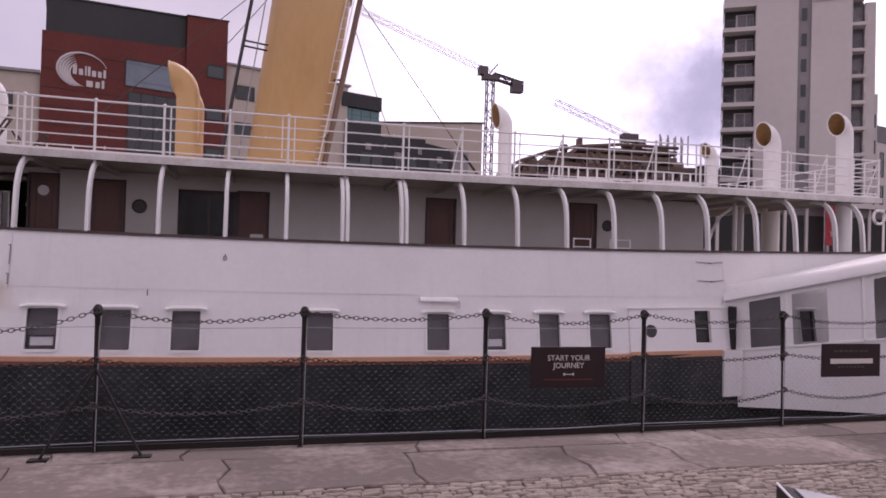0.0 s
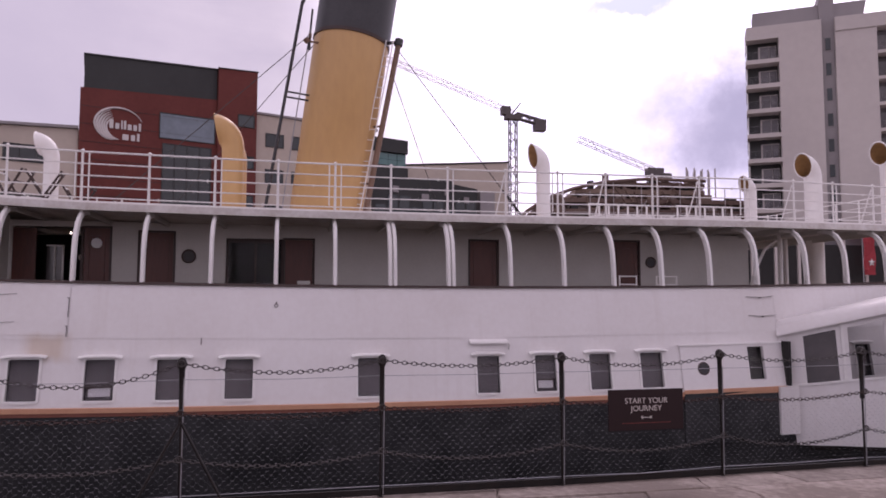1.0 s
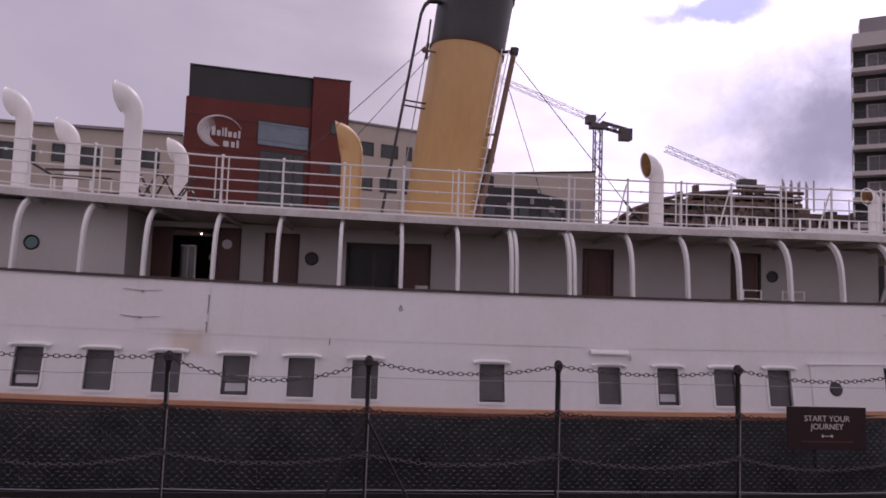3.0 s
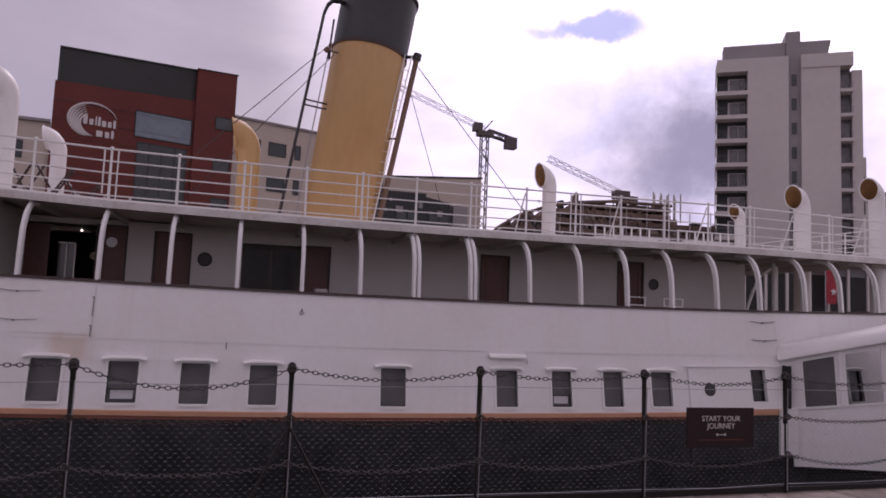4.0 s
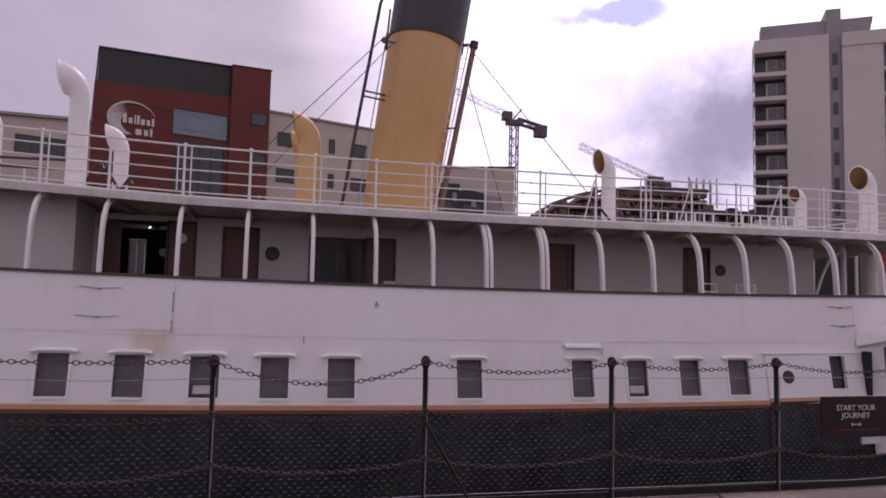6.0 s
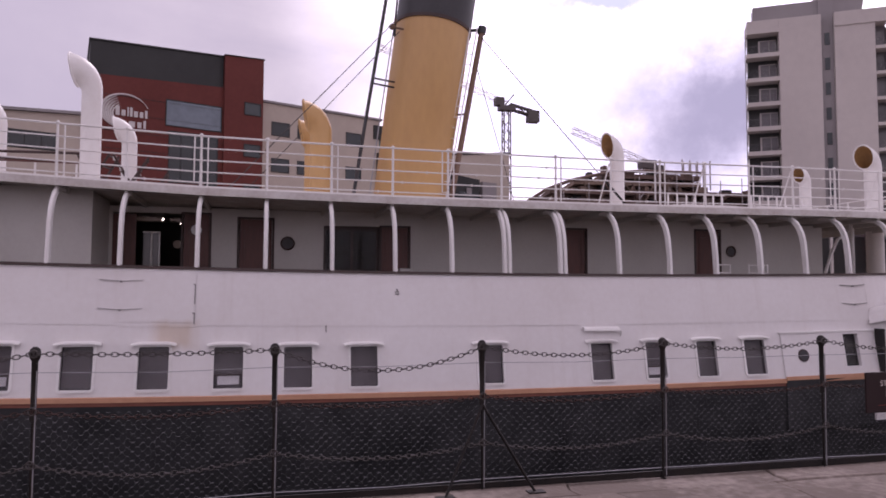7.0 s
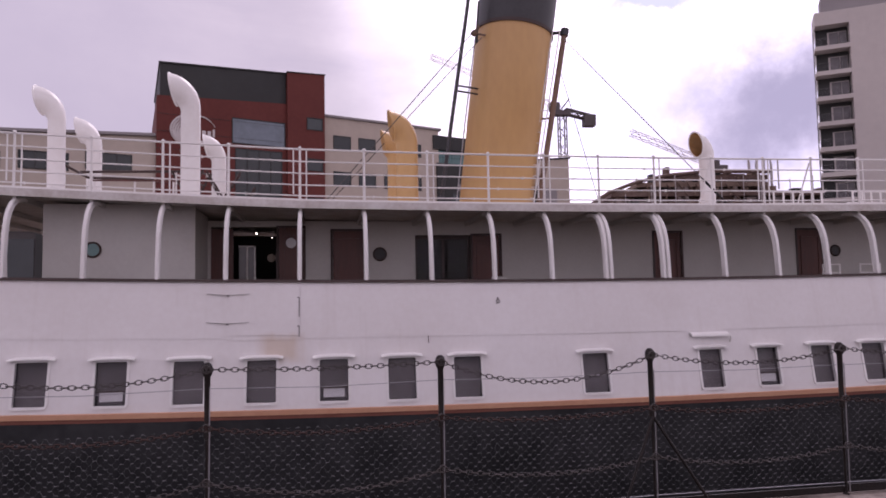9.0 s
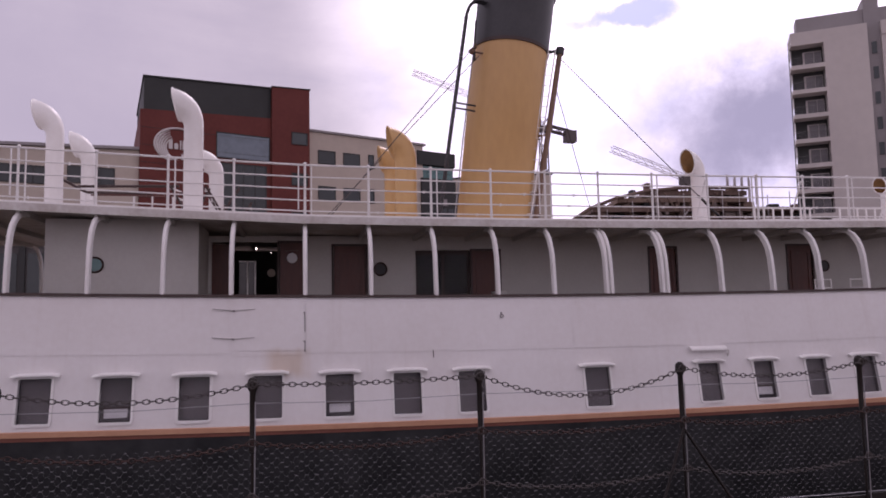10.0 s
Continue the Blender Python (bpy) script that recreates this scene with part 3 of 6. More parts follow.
def make_pillar(x):
    s = sheer(x)
    bm = bmesh.new()
    pts = [(x, 14.64, 2.19), (x, 14.67, 2.60), (x, 14.71, 2.95), (x, 14.77, 3.15), (x, 14.86, 3.31), (x, 14.99, 3.45), (x, 15.15, 3.54), (x, 15.34, 3.585), (x, 15.54, 3.60)]
    sweep(bm, pts, 0.046, 8)
    sweep(bm, [(a, b + 0.085, c - 0.012) for a, b, c in pts], 0.042, 8)
    for v in bm.verts:
        v.co.z += s
    return bm


def make_decks():
    for s in (1, -1):
        for x in [q for q in PILLARS if q < 16.5]:
            for dx in ((-0.06, 0.06) if s == 1 and 1.5 < x < 3.5 else (0,)):
                bm = make_pillar(x + dx * 0.9)
                if s == -1:
                    for v in bm.verts:
                        v.co.y = 2 * CY - v.co.y
                sp("pillar", lifted(drawn_in(bm)), M_TRIM, smooth=True)
    bm = bmesh.new()
    n = 34
    for i in range(n):
        a, b = -16.5 + 41.0 * i / n, -16.5 + 41.0 * (i + 1) / n
        sheared(bm, a, b, 14.55, 24.35, 1.0, 1.08)
    sp("promenade_deck", drawn_in(bm), M_PLANK)
    bm = bmesh.new()
    for i in range(n):
        a, b = -16.5 + 34.0 * i / n, -16.5 + 34.0 * (i + 1) / n
        sheared(bm, a, b, 15.03, 23.87, 3.66, 3.72)
        sheared(bm, a, b, 15.0, 15.1, 3.605, 3.755)
        sheared(bm, a, b, 23.8, 23.9, 3.635, 3.755)
    sp("boat_deck", lifted(drawn_in(bm)), M_EDGE, label="white edged boat deck")
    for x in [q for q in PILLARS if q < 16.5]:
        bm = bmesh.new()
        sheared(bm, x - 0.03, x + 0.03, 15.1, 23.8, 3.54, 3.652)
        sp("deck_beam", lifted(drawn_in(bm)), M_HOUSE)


make_decks()

HW = 17.5                                    # the deckhouse's side wall


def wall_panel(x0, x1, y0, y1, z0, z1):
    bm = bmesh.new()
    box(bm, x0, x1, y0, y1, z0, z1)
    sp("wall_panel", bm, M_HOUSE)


def wall_with_holes(x0, x1, y, thick, z0, z1, holes):
    edge = x0
    for a, b, c, d in holes:
        wall_panel(edge, a, y, y + thick, z0, z1)
        wall_panel(a, b, y, y + thick, d, z1)
        edge = b
    wall_panel(edge, x1, y, y + thick, z0, z1)


def ship_door(x0, x1, top, material, port=False, open_=False):
    bm = bmesh.new()
    box(bm, x0 + 0.01, x1 - 0.01, HW + 0.015, HW + 0.06, 1.1, top)
    d = sp("door", bm, material, label="dark varnished wooden door")
    for za, zb in ((1.3, 2.1), (2.25, top - 0.15)):
        bm = bmesh.new()
        for q in ((x0 + 0.1, x0 + 0.13, za, zb), (x1 - 0.13, x1 - 0.1, za, zb), (x0 + 0.13, x1 - 0.13, za, za + 0.03), (x0 + 0.13, x1 - 0.13, zb - 0.03, zb)):
            box(bm, q[0], q[1], HW - 0.003, HW + 0.015, q[2], q[3])
        part("panel_moulding", bm, material, d)
    bm = bmesh.new()
    disc(bm, (x1 - 0.08, 2.12), 0.03, HW - 0.04, HW + 0.014, 10)
    part("door_handle", bm, M_BUFF, d, "brass knob")
    if port:
        bm = bmesh.new()
        disc(bm, ((x0 + x1) / 2, top - 0.36), 0.12, HW - 0.012, HW + 0.014)
        part("round_light", bm, M_PAPER, d, "pale round door light")
    bm = bmesh.new()
    box(bm, x0 - 0.05, x0, HW - 0.02, HW + 0.02, 1.1, top + 0.05)
    box(bm, x1, x1 + 0.05, HW - 0.02, HW + 0.02, 1.1, top + 0.05)
    box(bm, x0, x1, HW - 0.02, HW + 0.02, top, top + 0.05)
    part("door_frame", bm, M_CAP, d)


def ship_port(x, z, y, r=0.15, material=None):
    bm = bmesh.new()
    ring(bm, (x, z), r, 0.022, y - 0.01)
    p = sp("porthole", bm, M_CAP)
    bm = bmesh.new()
    disc(bm, (x, z), r, y - 0.008, y - 0.002)
    part("pane", bm, material or M_SOOT, p)


def make_deckhouse():
    holes = [(-6.55, -5.06, 1.1, 3.60), (-5.02, -4.44, 1.1, 3.58), (-3.76, -3.0, 1.1, 3.50), (-1.78, -0.40, 1.1, 3.40), (-0.36, 0.33, 1.1, 3.38),
             (4.42, 5.16, 1.1, 3.44), (8.5, 9.25, 1.1, 3.50)]
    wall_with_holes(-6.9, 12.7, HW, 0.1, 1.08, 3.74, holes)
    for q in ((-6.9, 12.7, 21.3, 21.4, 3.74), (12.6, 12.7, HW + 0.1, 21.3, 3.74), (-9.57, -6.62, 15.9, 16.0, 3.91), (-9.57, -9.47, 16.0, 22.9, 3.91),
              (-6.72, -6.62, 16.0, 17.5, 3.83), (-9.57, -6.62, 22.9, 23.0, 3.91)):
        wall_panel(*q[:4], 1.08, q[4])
    # near-black boards put in for the unlit depth behind the two wide openings
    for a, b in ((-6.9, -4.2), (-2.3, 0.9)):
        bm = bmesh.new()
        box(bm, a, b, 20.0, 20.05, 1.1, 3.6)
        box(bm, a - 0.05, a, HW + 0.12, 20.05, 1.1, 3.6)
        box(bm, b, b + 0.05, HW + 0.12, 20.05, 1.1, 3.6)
        sp("room_shade_board", bm, M_DARK)
    ship_door(-5.02, -4.44, 3.58, M_WOOD, port=True)
    ship_door(-3.76, -3.0, 3.50, M_WOOD)
    ship_door(-0.36, 0.33, 3.38, M_WOOD)
    ship_door(4.42, 5.16, 3.44, M_WOOD)
    ship_door(8.5, 9.25, 3.50, M_WOOD)
    ship_port(-2.64, 2.94, HW)
    ship_port(9.62, 2.94, HW, 0.14)
    ship_port(-8.62, 2.97, 15.9, 0.15, M_TEAL)
    # things inside the forward lobby: a panelled inner wall, a glazed screen, a lamp
    bm = bmesh.new()
    box(bm, -6.55, -6.05, HW + 0.03, HW + 0.07, 1.1, 3.56)
    sp("folded_door", bm, M_WOOD)
    bm = bmesh.new()
    for x in (-5.62, -5.80):
        box(bm, x, x + 0.035, 18.0, 18.04, 1.1, 3.2)
    box(bm, -5.98, -5.585, 18.0, 18.03, 3.17, 3.2)
    sp("glazed_screen", bm, M_TRIM)
    bm = bmesh.new()
    box(bm, -5.98, -5.60, 18.05, 18.07, 1.1, 3.17)
    sp("screen_pane", bm, M_GREYPANE)
    bm = bmesh.new()
    bmesh.ops.create_uvsphere(bm, u_segments=10, v_segments=6, radius=0.024, matrix=Matrix.Translation((-5.62, 18.6, 3.55)))
    sp("cabin_lamp", bm, M_BULB, label="small lit ceiling lamp")
    for x, y, z in ((-5.3, 19.4, 3.52), (-5.05, 19.7, 3.4)):
        bm = bmesh.new()
        bmesh.ops.create_uvsphere(bm, u_segments=8, v_segments=5, radius=0.012, matrix=Matrix.Translation((x, y, z)))
        sp("cabin_lamp", bm, M_BULB, label="small lit ceiling lamp")
    bm = bmesh.new()
    disc(bm, (-5.24, 2.92), 0.1, 18.3, 18.33, 16)
    sp("wall_clock", bm, M_CREAM, label="pale round wall dial")
    # glazed front of the second opening
    bm = bmesh.new()
    for x in (-1.78, -1.1, -0.46):
        box(bm, x, x + 0.05, HW + 0.12, HW + 0.16, 1.1, 3.4)
    box(bm, -1.78, -0.41, HW + 0.12, HW + 0.16, 3.3, 3.4)
    sp("lobby_frame", bm, M_CAP)
    bm = bmesh.new()
    box(bm, -1.75, -0.43, HW + 0.135, HW + 0.142, 1.1, 3.3)
    sp("lobby_pane", bm, M_GLASS).visible_shadow = False
    # posts and a curved bracket under the deck abaft the house
    for x, y in ((13.75, 17.5), (15.1, 19.0), (13.75, 21.3)):
        sp("deck_post", tube([(x, y, 1.08 + sheer(x)), (x, y, 3.66 + sheer(x))], 0.07, 12), M_TRIM, smooth=True)
    sp("stair_bracket", tube([(12.72, 17.45, 2.3), (12.95, 17.45, 2.9), (13.2, 17.45, 3.35), (13.6, 17.45, 3.62)], 0.045, 8), M_TRIM, smooth=True)
    # small white barrier on the side deck
    bm = bmesh.new()
    for x in (7.75, 8.2, 8.75, 9.3):
        sweep(bm, [(x, 15.6, 1.1), (x, 15.6, 2.5)], 0.018, 6)
    for x0, x1 in ((7.75, 8.2), (8.75, 9.3)):
        for z in (2.48, 2.28):
            sweep(bm, [(x0, 15.6, z), (x1, 15.6, z)], 0.016, 6)
    sp("barrier", bm, M_TRIM)
    bm = bmesh.new()
    box(bm, -0.05, 0.25, 16.6, 16.9, 1.1, 2.34)
    sp("deck_locker", bevelled(bm, 0.02), M_HOUSE)


make_deckhouse()


# ---- boat deck: guard rails, funnel, ventilators ----
RAILS = (1.08, 0.83, 0.585, 0.345, 0.125)


def make_railing(side):
    y = 15.06 if side == 1 else 2 * CY - 15.06
    base = sheer(3) + 3.745
    xs = [x for x in PILLARS if -16 < x < 16] + [16.2, 17.4]
    rail = thing("guard_rail", "white tubular ship guard rail with four lower bars", "railing", "boat deck guard rails", at=(3, y, base))
    inv = Matrix.Translation((-3, -y, -base))

    def rp(name, bm):
        part(name, lifted(drawn_in(bm)), M_TRIM, rail).matrix_parent_inverse = inv

    for i, x in enumerate(xs):
        z = 3.74 + sheer(x)
        bm = bmesh.new()
        sweep(bm, [(x, y, z), (x, y, z + 0.5), (x, y, z + 1.09)], [0.03, 0.026, 0.024], 8)
        for h in RAILS[1:]:
            bmesh.ops.create_uvsphere(bm, u_segments=6, v_segments=4, radius=0.034, matrix=Matrix.Translation((x, y, z + h)))
        bmesh.ops.create_uvsphere(bm, u_segments=8, v_segments=5, radius=0.04, matrix=Matrix.Translation((x, y, z + 1.1)))
        box(bm, x - 0.06, x + 0.06, y - 0.05, y + 0.05, z, z + 0.02)
        rp("stanchion", bm)
        if i % 2 == 0:
            bm = bmesh.new()
            sweep(bm, [(x + 0.13, y, z), (x + 0.13, y, z + 1.06)], 0.016, 6)
            rp("thin_stanchion", bm)
        if i % 4 == 0:
            bm = bmesh.new()
            sweep(bm, [(x - 0.13, y, z + 0.16), (x - 0.13, y, z + 1.06)], 0.016, 6)
            rp("thin_stanchion", bm)
        if i % 2 == 1 and x > 4:
            bm = bmesh.new()
            sweep(bm, [(x - 0.02, y + side * 0.03, z + 1.0), (x - 0.16, y + side * 0.35, z)], 0.018, 6)
            rp("stay", bm)
    for h in RAILS:
        bm = bmesh.new()
        sweep(bm, [(x, y, 3.74 + sheer(x) + h) for x in xs], 0.021 if h > 1 else 0.0155, 6)
        rp("rail_bar", bm)
    bm = bmesh.new()
    cols = [[bm.verts.new((x, y + q, z + sheer(x))) for q, z in ((-0.015, 3.75), (-0.015, 3.80), (0.015, 3.80), (0.015, 3.75))] for x in xs]
    for a, b in zip(cols, cols[1:]):
        for k in range(4):
            bm.faces.new((a[k], b[k], b[(k + 1) % 4], a[(k + 1) % 4]))
    rp("toe_board", bm)
    random.seed(21)
    for k in range(34):
        x, h = random.uniform(xs[0], xs[-1]), random.choice(RAILS[1:])
        bm = bmesh.new()
        box(bm, x - 0.012, x + 0.012, y - 0.03, y + 0.03, 3.74 + sheer(x) + h - 0.03, 3.74 + sheer(x) + h + 0.025)
        rp("cable_tie", bm)


make_railing(1)
make_railing(-1)


def make_end_rail():
    """The rail across the after end of the boat deck."""
    x, z = 17.4, 3.74 + sheer(17.4)
    at = Vector((x, CY, z))
    rail = thing("guard_rail", "white tubular rail across the end of the deck", "railing", "boat deck guard rails", at=at)
    inv = Matrix.Translation(-at)
    for k in range(7):
        y = 16.05 + (2 * CY - 32.1) * (k + 0.5) / 7
        part("stanchion", tube([(x, y, z), (x, y, z + 1.08)], 0.025, 8), M_TRIM, rail).matrix_parent_inverse = inv
    for h in RAILS:
        part("rail_bar", tube([(x, 16.04, z + h), (x, 2 * CY - 16.04, z + h)], 0.02 if h > 1 else 0.0135, 6), M_TRIM, rail).matrix_parent_inverse = inv


make_end_rail()


def make_lifebuoy(x, y, z):
    at = Vector((x, y, z))
    b = thing("lifebuoy", "white lifebuoy hung on a post on the after deck", "lifebuoy", at=at)
    inv = Matrix.Translation(-at)
    bm = bmesh.new()
    ring(bm, (x, z), 0.24, 0.05, y, 24)
    part("ring", bm, M_TRIM, b, smooth=True).matrix_parent_inverse = inv
    part("post", tube([(x + 0.3, y + 0.1, 1.08 + sheer(x)), (x + 0.3, y + 0.1, z + 0.3), (x, y + 0.06, z + 0.22)], 0.04, 8), M_TRIM, b).matrix_parent_inverse = inv
    for k in range(4):
        a = math.tau * (k + 0.5) / 4
        bm = bmesh.new()
        c = Vector((x + 0.24 * math.cos(a), y, z + 0.24 * math.sin(a)))
        d = Vector((-math.sin(a), 0, math.cos(a)))
        sweep(bm, [c - d * 0.04, c + d * 0.04], 0.054, 10, cap=False)
        part("band", bm, M_HOUSE, b).matrix_parent_inverse = inv


make_lifebuoy(21.5, 20.0, 3.80)


def make_inner_rail(x0, x1, y, n):
    """Lower seats and rails on the open deck, white bars."""
    z = deck_top((x0 + x1) / 2)
    seat = thing("deck_bench", "white slatted bench on the open deck", "bench", "deck benches", at=((x0 + x1) / 2, y, z))
    inv = Matrix.Translation((-(x0 + x1) / 2, -y, -z))
    for k in range(n + 1):
        x = x0 + (x1 - x0) * k / n
        bm = bmesh.new()
        box(bm, x - 0.02, x + 0.02, y - 0.2, y - 0.16, z, z + 0.44)
        box(bm, x - 0.02, x + 0.02, y + 0.16, y + 0.2, z, z + 0.85)
        box(bm, x - 0.02, x + 0.02, y - 0.2, y + 0.2, z + 0.40, z + 0.44)
        part("leg", bm, M_TRIM, seat).matrix_parent_inverse = inv
    for dy, dz in ((-0.16, 0.45), (-0.05, 0.45), (0.06, 0.45), (0.15, 0.82)):
        bm = bmesh.new()
        box(bm, x0 - 0.06, x1 + 0.06, y + dy - 0.035, y + dy + (0.035 if dz < 0.5 else 0.0), z + dz, z + dz + (0.025 if dz < 0.5 else 0.035))
        part("slat", bm, M_TRIM if x0 > 0 else M_WOOD, seat).matrix_parent_inverse = inv


make_inner_rail(8.2, 10.0, 18.2, 6)
make_inner_rail(11.0, 12.8, 18.2, 6)
make_inner_rail(10.2, 12.2, 20.6, 5)
make_inner_rail(12.8, 14.6, 20.6, 5)
make_inner_rail(-9.4, -7.6, 18.4, 2)
make_inner_rail(-6.2, -4.9, 20.4, 2)


def make_folded_chair(x, y, turn):
    """A folded deck chair: two crossed frames with slats."""
    z = deck_top(x)
    ch = thing("deck_chair", "dark wooden folding deck chair on the boat deck", "chair", "folding deck chairs", at=(x, y, z))
    ch.rotation_euler = (0, 0, radians(turn))
    for k in (-1, 1):
        for q in (-0.25, 0.25):
            part("leg", tube([(-0.35 * k, q, 0), (0.42 * k, q, 1.3)], 0.03, 6), M_CAP, ch)
        for f in (0.35, 0.55, 0.75, 0.95):
            bm = bmesh.new()
            xx = -0.35 * k + 0.77 * k * f
            box(bm, xx - 0.04, xx + 0.04, -0.26, 0.26, 1.3 * f - 0.014, 1.3 * f + 0.014)
            part("slat", bm, M_CAP if k > 0 else M_TRIM, ch)


for x, y, turn in ((-6.55, 19.5, 10), (-7.35, 19.6, -15), (-6.4, 22.0, 5)):
    make_folded_chair(x, y, turn)


def make_hand_rail():
    at = Vector((-9.2, 19.2, deck_top(-9.2)))
    h = thing("stair_handrail", "dark wooden handrail round a deck stairway", "handrail", at=at)
    inv = Matrix.Translation(-at)
    for pts in (((-10.35, 19.2, 5.36), (-9.75, 19.2, 5.02), (-8.2, 19.2, 4.98)), ((-10.0, 19.4, 5.2), (-7.6, 19.4, 5.24))):
        part("rail", tube(pts, 0.035, 8), M_CAP, h).matrix_parent_inverse = inv
    for x, y, z in ((-10.3, 19.2, 5.33), (-9.75, 19.2, 5.0), (-8.2, 19.2, 4.97), (-7.7, 19.4, 5.22)):
        part("post", tube([(x, y, deck_top(x)), (x, y, z)], 0.022, 8), M_TRIM, h).matrix_parent_inverse = inv


make_hand_rail()

RAKE = Vector((0.1345, 0, 0.991)).normalized()
FOOT = Vector((0.64, CY, 3.72))


def make_funnel():
    fun = thing("funnel", "tall raked buff funnel with a black top, standing on the deck", "funnel", at=FOOT)
    inv = Matrix.Translation(-FOOT)

    def fp(name, bm, m, label="", smooth=True):
        ob = part(name, bm, m, fun, label, smooth)
        ob.matrix_parent_inverse = inv
        return ob

    side = Vector((RAKE.z, 0, -RAKE.x))

    def loft(pairs, seg=64, cap=False):
        bm = bmesh.new()
        rings = []
        for d, r in pairs:
            c = FOOT + RAKE * d
            rings.append([bm.verts.new(c + side * (r * math.cos(k * math.tau / seg)) + Vector((0, r * 1.06 * math.sin(k * math.tau / seg), 0))) for k in range(seg)])
        for a, b in zip(rings, rings[1:]):
            for k in range(seg):
                bm.faces.new((a[k], a[(k + 1) % seg], b[(k + 1) % seg], b[k]))
        return bm

    fp("casing", loft([(-0.2, 0.995), (2.8, 1.03), (2.81, 1.036), (5.55, 1.07)]), M_BUFF, "buff painted casing")
    fp("band", loft([(5.53, 1.06), (5.53, 1.105), (5.62, 1.105), (5.62, 1.06)]), M_CAP)
    fp("top", loft([(5.62, 1.08), (7.27, 1.105), (7.27, 1.15), (7.35, 1.15), (7.35, 1.05), (5.9, 1.02)]), M_SOOT, "matt black top")
    bm = loft([(0.0, 1.0), (0.0, 1.16), (0.1, 1.16), (0.12, 1.0)])
    fp("foot_ring", bm, M_BUFF)
    # black steam pipes on the forward side
    for dy in (0.0, 0.13):
        y = 18.75 + dy
        pts = [(-1.0, y, 3.74), (-0.6, y, 6.4), (-0.13, y, 9.4), (-0.03, y, 10.05), (0.06, y, 10.30), (0.2, y, 10.45), (0.42, y + 0.1, 10.50), (0.72, y + 0.3, 10.50)]
        fp("steam_pipe", tube(pts, 0.042, 10), M_SOOT)
    for z in (7.55, 7.40):
        x = -0.38
        fp("pipe_bracket", tube([(x - 0.02, 18.8, z), (x + 0.62, 19.0, z - 0.02)], 0.026, 8), M_SOOT)
    fp("whistle", tube([(0.17, 18.9, 8.8), (0.2, 18.9, 9.25), (0.26, 18.9, 9.95)], [0.05, 0.028, 0.028], 8), M_SOOT)
    bm = bmesh.new()
    bmesh.ops.create_uvsphere(bm, u_segments=10, v_segments=8, radius=0.09, matrix=Matrix.Translation((0.12, 18.9, 9.05)))
    sweep(bm, [(0.02, 18.9, 9.05), (0.5, 18.9, 9.0)], 0.03, 8)
    sweep(bm, [(0.2, 18.85, 9.12), (0.2, 18.85, 9.24)], 0.045, 8)
    fp("whistle_valve", bm, M_PIPEWOOD)
    fp("whistle_pipe", tube([(0.14, 18.9, 8.9), (-0.2, 18.9, 6.5), (-0.55, 18.9, 3.75)], 0.018, 6), M_GALV)
    # waste pipe and ladder on the after side
    p0, p1 = Vector((1.68, 18.85, 3.75)), Vector((2.68, 18.85, 9.18))
    fp("waste_pipe", tube([p0, p0.lerp(p1, 0.5), p1], 0.078, 12), M_PIPEWOOD, "brown waste steam pipe")
    bm = bmesh.new()
    sweep(bm, [p1 - (p1 - p0) * 0.02, p1 + (p1 - p0) * 0.015], 0.12, 12)
    sweep(bm, [p1 + Vector((-0.55, 0.3, 0.02)), p1], 0.05, 8)
    fp("pipe_collar", bm, M_SOOT)
    for f in (0.25, 0.55):
        q = p0.lerp(p1, f)
        fp("pipe_bracket", tube([q + Vector((-0.4, 0.2, 0)), q], 0.03, 8), M_PIPEWOOD)
    for k in (0, 1):
        o = Vector((-0.17 - 0.2 * k, -0.08, 0))
        fp("ladder_rail", tube([p0 + o, p1 + o], 0.018, 6), M_TRIM)
    for k in range(18):
        q = p0.lerp(p1, (k + 0.5) / 18)
        fp("rung", tube([q + Vector((-0.37, -0.08, 0)), q + Vector((-0.17, -0.08, 0))], 0.011, 5), M_TRIM)
    # stays
    for a, b in (((0.2, 18.8, 9.2), (-4.0, 15.15, 3.8)), ((0.3, 18.8, 8.9), (-4.9, 23.7, 3.8)), ((2.56, 18.9, 9.1), (5.06, 15.15, 3.88)),
                 ((2.55, 19.0, 8.2), (4.6, 20.9, 3.8))):
        fp("stay_wire", tube([a, b], 0.011, 5), M_STAY)
    a, b = Vector((2.56, 18.9, 9.1)), Vector((5.06, 15.15, 3.88))
    fp("stay_screw", tube([a.lerp(b, 0.88), b], 0.028, 6), M_IRON)


make_funnel()


